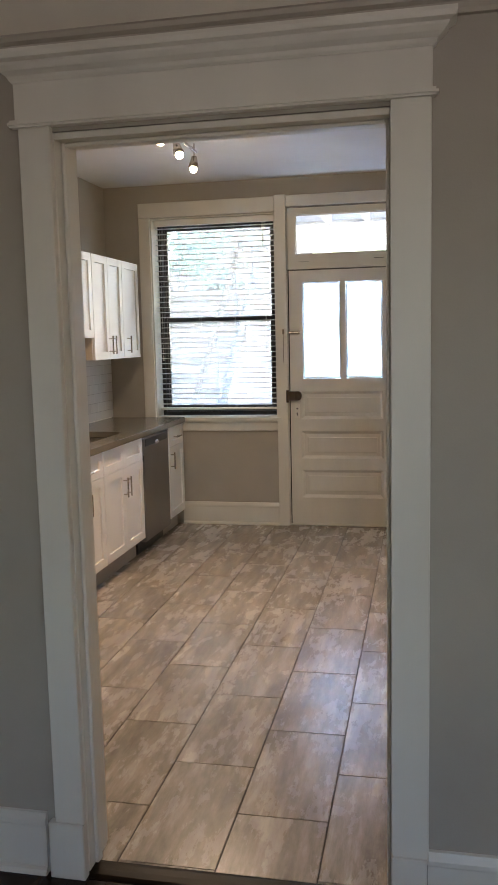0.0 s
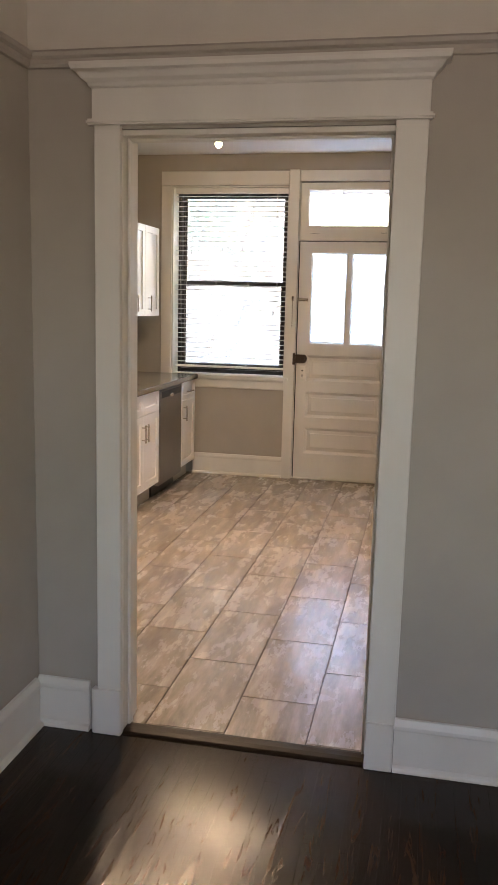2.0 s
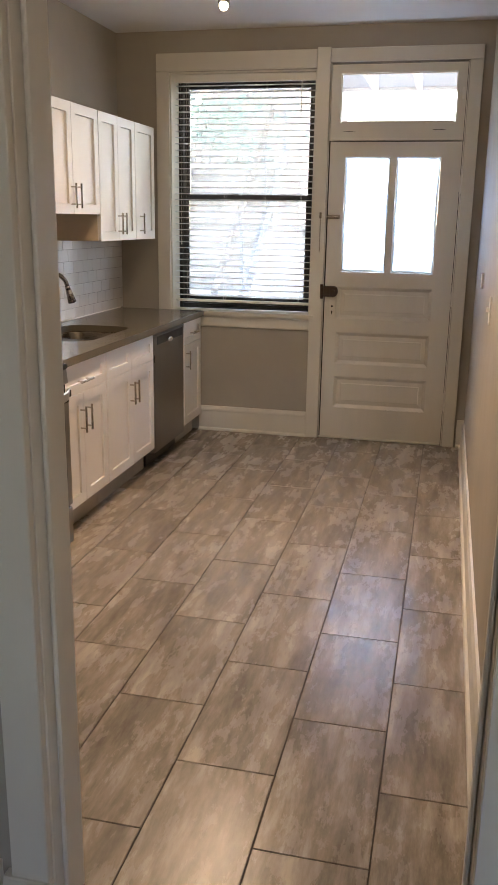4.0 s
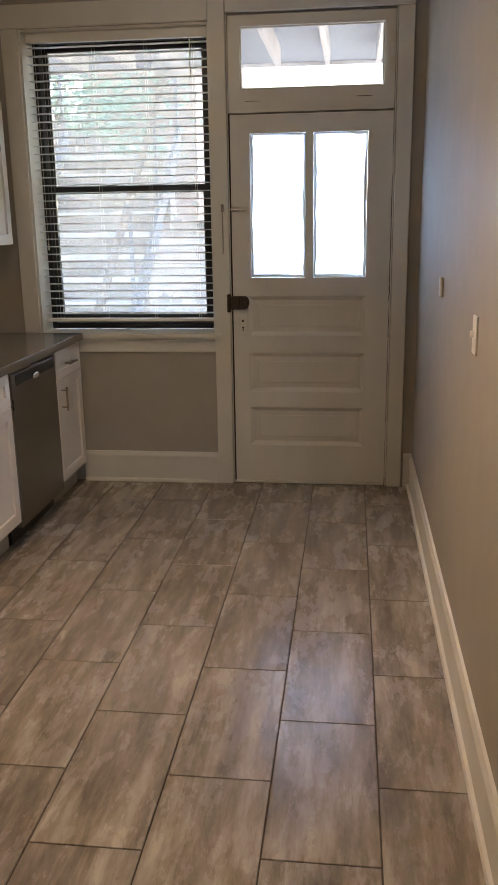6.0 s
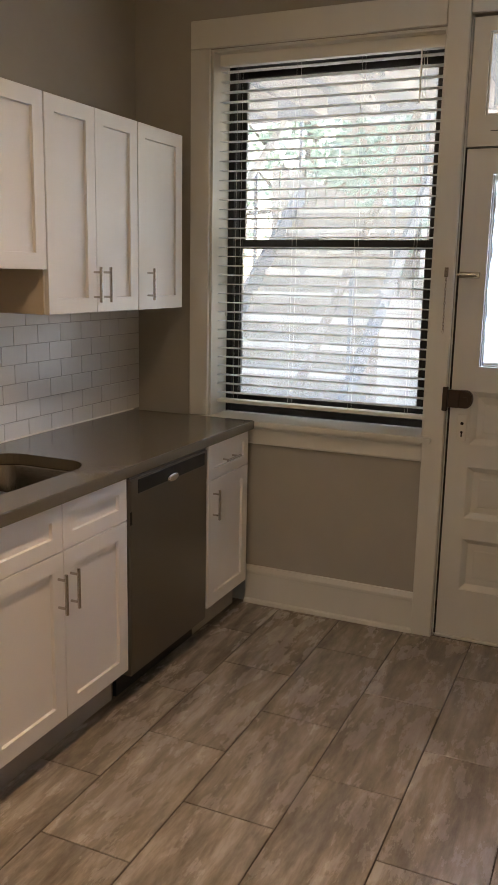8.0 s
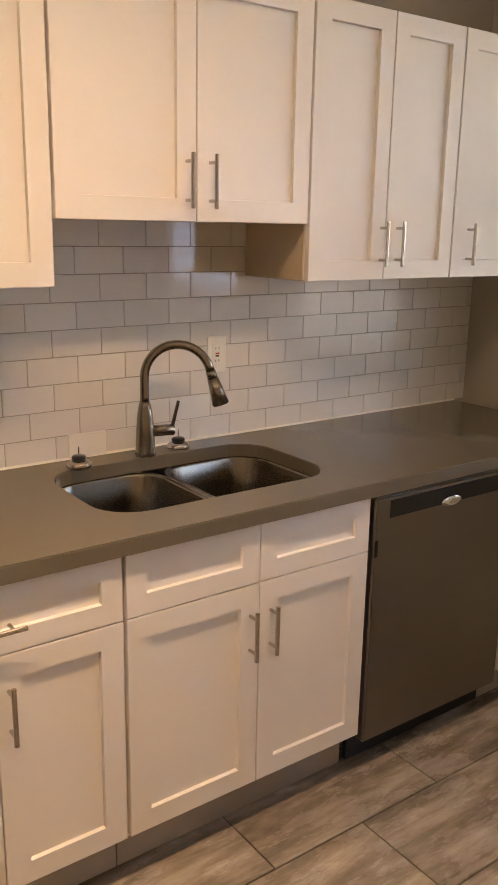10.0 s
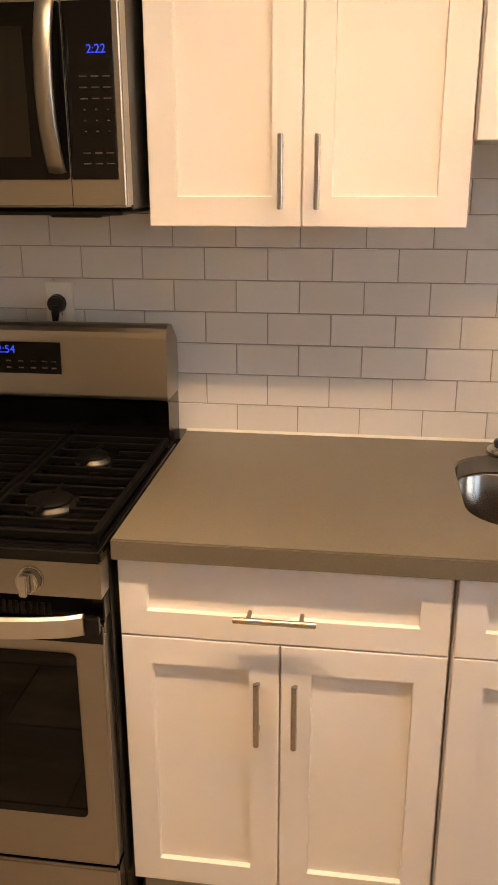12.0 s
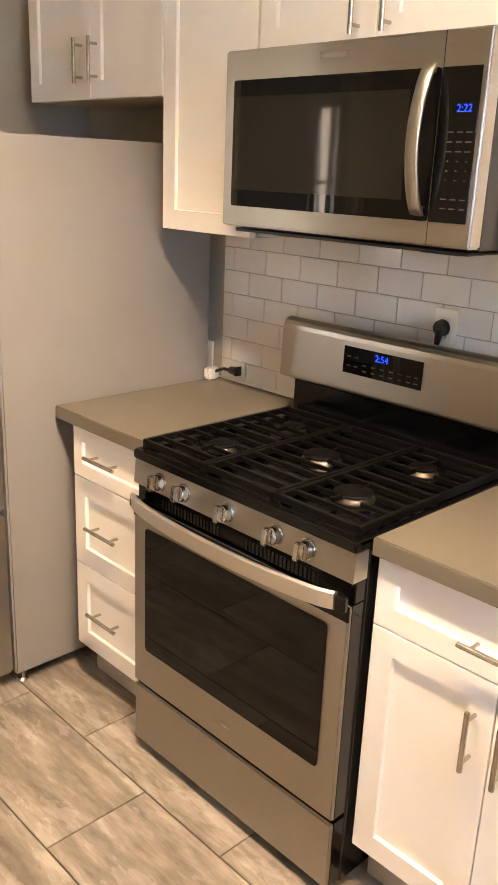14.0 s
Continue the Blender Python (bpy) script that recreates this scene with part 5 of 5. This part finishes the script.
bm = rod((-1.645, fr0 + 0.10, 0.54), (-1.645, fr1 - 0.10, 0.54), 0.011, bevel=0.002)
for y in (fr0 + 0.14, fr1 - 0.14):
    rod((-1.696, y, 0.54), (-1.645, y, 0.54), 0.008, sides=10, bm=bm)
part("handle", bm, NICKEL, fridge)
part("grille", box(-1.81, fr0 + 0.02, 0.010, -1.785, fr1 - 0.02, 0.044, 0.003), BLACKP, fridge)
for x in (-1.80, -2.50):
    for y in (fr0 + 0.04, fr1 - 0.03):
        part("foot", lathe([(0.018, 0), (0.020, 0.004), (0.012, 0.012), (0.010, 0.044)], (x, y, 0.0015), 14), NICKEL, fridge)

# ---- track light ----
track = thing("track_light", -1.44, 5.15, H, "brushed nickel ceiling track light with four small lit heads", "ceiling light")
part("canopy", lathe([(0.060, 0), (0.062, 0.010), (0.055, 0.022), (0.02, 0.0245)], (-1.44, 5.15, H - 0.025), 28), NICKEL, track, "", True)
part("rail", rod((-1.44, 4.42, H - 0.045), (-1.44, 5.75, H - 0.045), 0.010, sides=14, bevel=0.002), NICKEL, track)
for y in (4.50, 5.10, 5.70):
    part("standoff", rod((-1.44, y, H - 0.044), (-1.44, y, H - 0.001), 0.006, sides=10), NICKEL, track)
for hy, hx, ty, power, aim_at in HEADS:
    top_ = Vector((-1.44, hy, H - 0.055))
    aim = Vector((hx * 3, ty * 3, -1.0)).normalized()
    q = top_ + Vector((0, 0, -0.030))
    bm = rod(top_, q, 0.005, sides=10)
    head = part("lamp_head", rod(q, q + aim * 0.07, 0.018, 0.034, 20), NICKEL, track, "", True)
    part("stem", bm, NICKEL, head)
    bl = bmesh.new()
    bmesh.ops.create_uvsphere(bl, u_segments=16, v_segments=10, radius=0.024, matrix=Matrix.Translation(q + aim * 0.084))
    bulb = part("bulb", bl, BULB, head, "glowing warm bulb", True)
    bulb.visible_shadow = False

# ---- next room's windows ----


def plain_window(name, cx, cy_, along_x, w, h, z0, label):
    t = thing(name, cx, cy_, z0, label, "window", kind="structure")
    if along_x:
        part("window_frame", frame_box(cx - w / 2 + 0.002, z0 + 0.002, cx + w / 2 - 0.002, z0 + h - 0.002, cy_ - 0.05, cy_, 0.05, 0.05, 0.06), TRIM, t)
        part("sash_rail", box(cx - w / 2 + 0.05, cy_ - 0.045, z0 + h / 2 - 0.02, cx + w / 2 - 0.05, cy_ - 0.005, z0 + h / 2 + 0.02, 0.002), TRIM, t)
    else:
        bm = frame_box(-w / 2 + 0.002, z0 + 0.002, w / 2 - 0.002, z0 + h - 0.002, 0.0, 0.05, 0.05, 0.05, 0.06)
        bm.transform(Matrix.Translation((cx, cy_, 0)) @ Matrix.Rotation(radians(-90), 4, "Z"))
        part("window_frame", bm, TRIM, t)
        part("mullion", box(cx - 0.02, cy_ - 0.09, z0 + 0.06, cx + 0.06, cy_ - 0.01, z0 + h - 0.05, 0.002), TRIM, t)
        part("sash_rail", box(cx + 0.005, cy_ - w / 2 + 0.05, z0 + h / 2 - 0.02, cx + 0.045, cy_ + w / 2 - 0.05, z0 + h / 2 + 0.02, 0.002), TRIM, t)


plain_window("window_2", NR + 0.05, -0.7, False, 0.64, 1.6, 0.75, "white painted window of the next room")
plain_window("window_3", 0.9, NB - 0.05, True, 1.4, 1.6, 0.75, "white painted window of the next room")

# ---- outside ----
g = box(-90, -90, -0.95, 90, 90, -0.85)
part("ground", g, CONCRETE, None, kind="structure")
porch = thing("porch", -1.6, 8.4, -0.85, "timber back porch with a joisted roof", "porch")
dk = bmesh.new()
for k in range(20):
    box(-4.4, 7.36 + k * 0.142, -0.10, 2.0, 7.36 + k * 0.142 + 0.136, -0.062, 0.002, bm=dk)
part("decking", dk, DECK, porch)
for k in range(17):
    x = -4.66 + 0.45 * k
    part("joist", box(x, 7.37, 2.90, x + 0.045, 10.40, 3.08, 0.003), JOIST, porch)
part("beam", box(-4.75, 11.25, 3.045, 3.0, 11.30, 3.08, 0.004), JOIST, porch, "timber edge beam")
part("roof_boards", box(-4.8, 7.36, 3.082, 3.0, 11.32, 3.11), BOARDS, porch)
for x in (-4.4, 2.4):
    part("post", box(x - 0.06, 11.10, -0.85, x + 0.06, 11.22, 3.080, 0.005), DECK, porch)
stair = thing("outside_stairs", -2.75, 10.4, -0.85, "timber outside stairs with sunlit treads and a slanting handrail", "outside stairs")
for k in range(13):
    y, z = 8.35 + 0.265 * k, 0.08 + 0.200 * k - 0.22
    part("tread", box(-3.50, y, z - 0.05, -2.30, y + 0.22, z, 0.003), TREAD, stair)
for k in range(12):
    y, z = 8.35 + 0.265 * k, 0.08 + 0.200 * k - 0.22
    part("riser", box(-3.49, y + 0.222, z - 0.02, -2.31, y + 0.240, z + 0.148), SHADY, stair, "riser board in the shaded timber colour")
for x in (-3.54, -2.26):
    sb = bmesh.new()
    vs = [(8.30, -0.30), (8.30, -0.06), (11.80, 2.58), (11.80, 2.34)]
    a = [sb.verts.new((x - 0.02, *v)) for v in vs]
    b = [sb.verts.new((x + 0.02, *v)) for v in vs]
    sb.faces.new(a)
    sb.faces.new(b)
    for i in range(4):
        sb.faces.new((a[i], a[(i + 1) % 4], b[(i + 1) % 4], b[i]))
    part("stringer", sb, SLATE, stair)
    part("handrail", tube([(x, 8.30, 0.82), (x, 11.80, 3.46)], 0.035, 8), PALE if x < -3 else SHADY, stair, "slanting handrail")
    for k in range(4):
        y = 8.4 + 1.1 * k
        z = -0.06 + (y - 8.3) * 0.754
        part("baluster", box(x - 0.015, y - 0.015, z, x + 0.015, y + 0.015, z + 0.84), SLATE, stair)
fence = thing("fence", -3.2, 13.0, -0.85, "tall timber slat fence beyond the stairs", "fence")
for k in range(60):
    x = -9.5 + 0.16 * k
    part("slat", box(x, 13.0, -0.85, x + 0.13, 13.03, 1.55 + 0.03 * math.sin(k * 2.1)), SHADY, fence)
for k in range(9):
    x = -4.35 + 0.115 * k
    part("picket", box(x, 12.9, -0.85, x + 0.092, 12.93, 2.86 - 0.045 * k, 0.004), SHADY, fence, "tall brown picket in the shaded timber colour")
pf = thing("pale_shed", -0.2, 11.5, -0.85, "pale sunlit boarded shed wall", "shed")
for k in range(14):
    part("board", box(-2.75, 12.10, -0.85 + 0.16 * k, 3.2, 12.13, -0.85 + 0.16 * k + 0.155, 0.003), PALE, pf)
house = thing("brick_building", -4.0, 17, -0.85, "pale weathered brick building behind the yard", "building")
part("wall", box(-4.9, 17.05, -0.85, -3.0, 24, 7.0), BRICK, house)
bk = bmesh.new()
for r in range(60):
    for q in range(8):
        x = -4.88 + q * 0.225 + (0.11 if r % 2 else 0)
        z = 0.5 + r * 0.075
        vs = [bk.verts.new(v) for v in ((x, 17.04, z), (x + 0.213, 17.04, z), (x + 0.213, 17.04, z + 0.064), (x, 17.04, z + 0.064))]
        bk.faces.new(vs)
tagged(part("brickwork", bk, BRICK, house), kind="stuff")
for wx in (-4.5,):
    for wz in (1.2, 4.0):
        w_ = part("window", frame_box(wx, wz, wx + 1.1, wz + 1.6, 16.95, 17.03, 0.07, 0.07, 0.09), PALE, house, "white window frame")
        part("pane", box(wx + 0.07, 17.00, wz + 0.09, wx + 1.03, 17.02, wz + 1.53), BGLASS, w_)
part("roof", box(-5.1, 16.6, 7.0, -2.8, 24.3, 7.25, 0.02), PALE, house)


def tree(x, y, h, spread, seed):
    rs = random.Random(seed)
    t = thing("tree", x, y, -0.85, "leafy green tree beyond the porch", "tree")
    tr = tube([(x, y, -0.85), (x + 0.1, y, h * 0.3), (x - 0.05, y + 0.1, h * 0.6), (x, y, h * 0.9)], [0.22, 0.17, 0.11, 0.03], 10)
    limbs = []
    for k in range(11):
        a = rs.uniform(0, 6.28)
        z = h * rs.uniform(0.35, 0.8)
        e = Vector((x + math.cos(a) * spread * rs.uniform(0.5, 1), y + math.sin(a) * spread * rs.uniform(0.5, 1), z + rs.uniform(0.3, 1.3)))
        tube([(x, y, z), ((x + e.x) / 2, (y + e.y) / 2, (z + e.z) / 2 + 0.2), tuple(e)], [0.06, 0.04, 0.015], 6, bm=tr)
        limbs.append(e)
    part("trunk", tr, BARK, t, "", True)
    verts, faces = [], []
    for k in range(1500):
        e = rs.choice(limbs)
        c_ = e + Vector((rs.gauss(0, 0.5), rs.gauss(0, 0.5), rs.gauss(0, 0.45)))
        s_ = rs.uniform(0.05, 0.11)
        a_ = Vector((rs.gauss(0, 1), rs.gauss(0, 1), rs.gauss(0, 0.6))).normalized() * s_
        b_ = a_.cross(Vector((rs.gauss(0, 1), rs.gauss(0, 1), rs.gauss(0, 1)))).normalized() * s_ * 0.55
        i = len(verts)
        verts += [c_ - a_, c_ + b_, c_ + a_, c_ - b_]
        faces.append((i, i + 1, i + 2, i + 3))
    me = bpy.data.meshes.new("crown")
    me.from_pydata(verts, [], faces)
    me.materials.append(LEAF)
    tagged(settle("crown", me, t), "green leaves", kind="stuff")


tree(-6.4, 14.5, 5.6, 2.0, 3)
tree(-4.7, 15.2, 5.2, 1.3, 5)

# ---- floors, tile by tile ----


def pieces(parent, name, mat, cells, make, kind=""):
    """Flat pieces that share meshes where their sizes agree. cells: (centre, size)."""
    cache = {}
    for centre, size in cells:
        key = tuple(round(s_, 4) for s_ in size)
        if key not in cache:
            cache[key] = make(*key)
            cache[key].materials.append(mat)
        ob = new(name, cache[key])
        ob.parent = parent
        ob.location = Vector(centre) - WHERE[parent.name]


def bevelled(axis, s_=0.0012):
    def make(a, b, thick):
        bm = bmesh.new()
        low, mid, hi = [], [], []
        for sx, sy in ((-1, -1), (1, -1), (1, 1), (-1, 1)):
            low.append((sx * a / 2, sy * b / 2, -thick))
            mid.append((sx * a / 2, sy * b / 2, -s_))
            hi.append((sx * (a / 2 - s_), sy * (b / 2 - s_), 0.0))
        def put(p):
            return p if axis == "z" else (p[2], p[0], p[1])
        rows = [[bm.verts.new(put(p)) for p in r] for r in (low, mid, hi)]
        for r, s2 in zip(rows, rows[1:]):
            for i in range(4):
                bm.faces.new((r[i], r[(i + 1) % 4], s2[(i + 1) % 4], s2[i]))
        bm.faces.new(rows[2])
        bmesh.ops.recalc_face_normals(bm, faces=bm.faces)
        me = bpy.data.meshes.new("piece")
        bm.to_mesh(me)
        bm.free()
        # an open back leaves the normals to the top face
        me.update()
        return me
    return make


fl = wall_piece("floor_kitchen", [(XL - 0.14, YB + 0.03, -0.10, XR + 0.14, YF + 0.29, -0.004)], TGROUT, "grey-brown tiled kitchen floor")
TX, TYY, PX, PY, J = -0.557, 3.937, 0.308, 0.6126, 0.0045
cells = []
for i in range(-8, 3):
    a, b = TX + i * PX, TX + (i + 1) * PX
    a, b = max(a, XL + 0.001), min(b, XR - 0.001)
    if b - a < 0.01:
        continue
    for j in range(-4, 7):
        y0 = TYY + (j + (0.5 if i % 2 else 0)) * PY
        y1 = y0 + PY
        y0, y1 = max(y0, 2.394), min(y1, YF - 0.002)
        if y1 - y0 < 0.01:
            continue
        cells.append((((a + b) / 2, (y0 + y1) / 2, 0.0), (b - a - J, y1 - y0 - 0.0038, 0.0035)))
pieces(fl, "tile", STONE, cells, bevelled("z"))

fr_ = wall_piece("floor_room", [(NL - 0.14, NB - 0.29, -0.10, NR + 0.29, YB + 0.028, -0.014)], DARK, "dark stained oak strip floor of the next room")
rs = random.Random(4)
cells, far = [], []
w = 0.057
for i in range(int((NR - NL) / w) + 1):
    x = NL + (i + 0.5) * w
    y = NB - rs.uniform(0, 1)
    while y < YB:
        ln = rs.choice((0.55, 0.75, 0.95, 1.2))
        y0, y1 = max(y, NB), min(y + ln, YB - 0.018)
        y += ln
        if y1 - y0 < 0.05 or x > NR - w / 2:
            continue
        (cells if x < 1.1 and y1 > 0.8 else far).append(((x, (y0 + y1) / 2, -0.010 - rs.uniform(0, 0.0002)), (w - 0.0004, y1 - y0 - 0.0004, 0.003)))
pieces(fr_, "board", OAK, cells, bevelled("z", 0.00025))
for ob in fr_.children:
    ob.rotation_euler = (0, rs.uniform(-0.0008, 0.0008), 0)
vs, fs = [], []
for (x, y, z), (a, b, _) in far:
    k = len(vs)
    vs += [(x - a / 2, y - b / 2, z), (x + a / 2, y - b / 2, z), (x + a / 2, y + b / 2, z), (x - a / 2, y + b / 2, z)]
    fs.append((k, k + 1, k + 2, k + 3))
me = bpy.data.meshes.new("boards")
me.from_pydata(vs, [], fs)
me.materials.append(OAK)
tagged(settle("boards", me, fr_), kind="stuff")

# ---- backsplash ----
back_ = wall_piece("backsplash", [(XL + 0.0005, 3.300, CT - 0.03, XL + 0.0065, YF - 0.001, 1.70)], GROUT, "white glazed subway tile backsplash")
SPY, SPZ, SZ, SY, SJ = 0.1527, 0.0770, 1.081, 5.335, 0.0017
cells = []
for r in range(-2, 8):
    z0, z1 = SZ + r * SPZ, SZ + (r + 1) * SPZ
    z0 = max(z0, CT + 0.001)
    if z1 - z0 < 0.01:
        continue
    for q in range(-15, 13):
        y0 = SY + (q + (0.5 if r % 2 == 0 else 0)) * SPY
        y1 = y0 + SPY
        y0, y1 = max(y0, 3.302), min(y1, YF - 0.002)
        if y1 - y0 < 0.012:
            continue
        mid = (y0 + y1) / 2
        if z0 > 1.47 and not 5.0 < mid < 6.05 and not 3.75 < mid < 4.55:
            continue
        if z0 > 1.63 or mid < 3.3:
            continue
        cells.append(((XL + 0.0095, mid, (z0 + z1) / 2), (y1 - y0 - SJ, z1 - z0 - SJ, 0.003)))
pieces(back_, "tile", SUBWAY, cells, bevelled("x"))
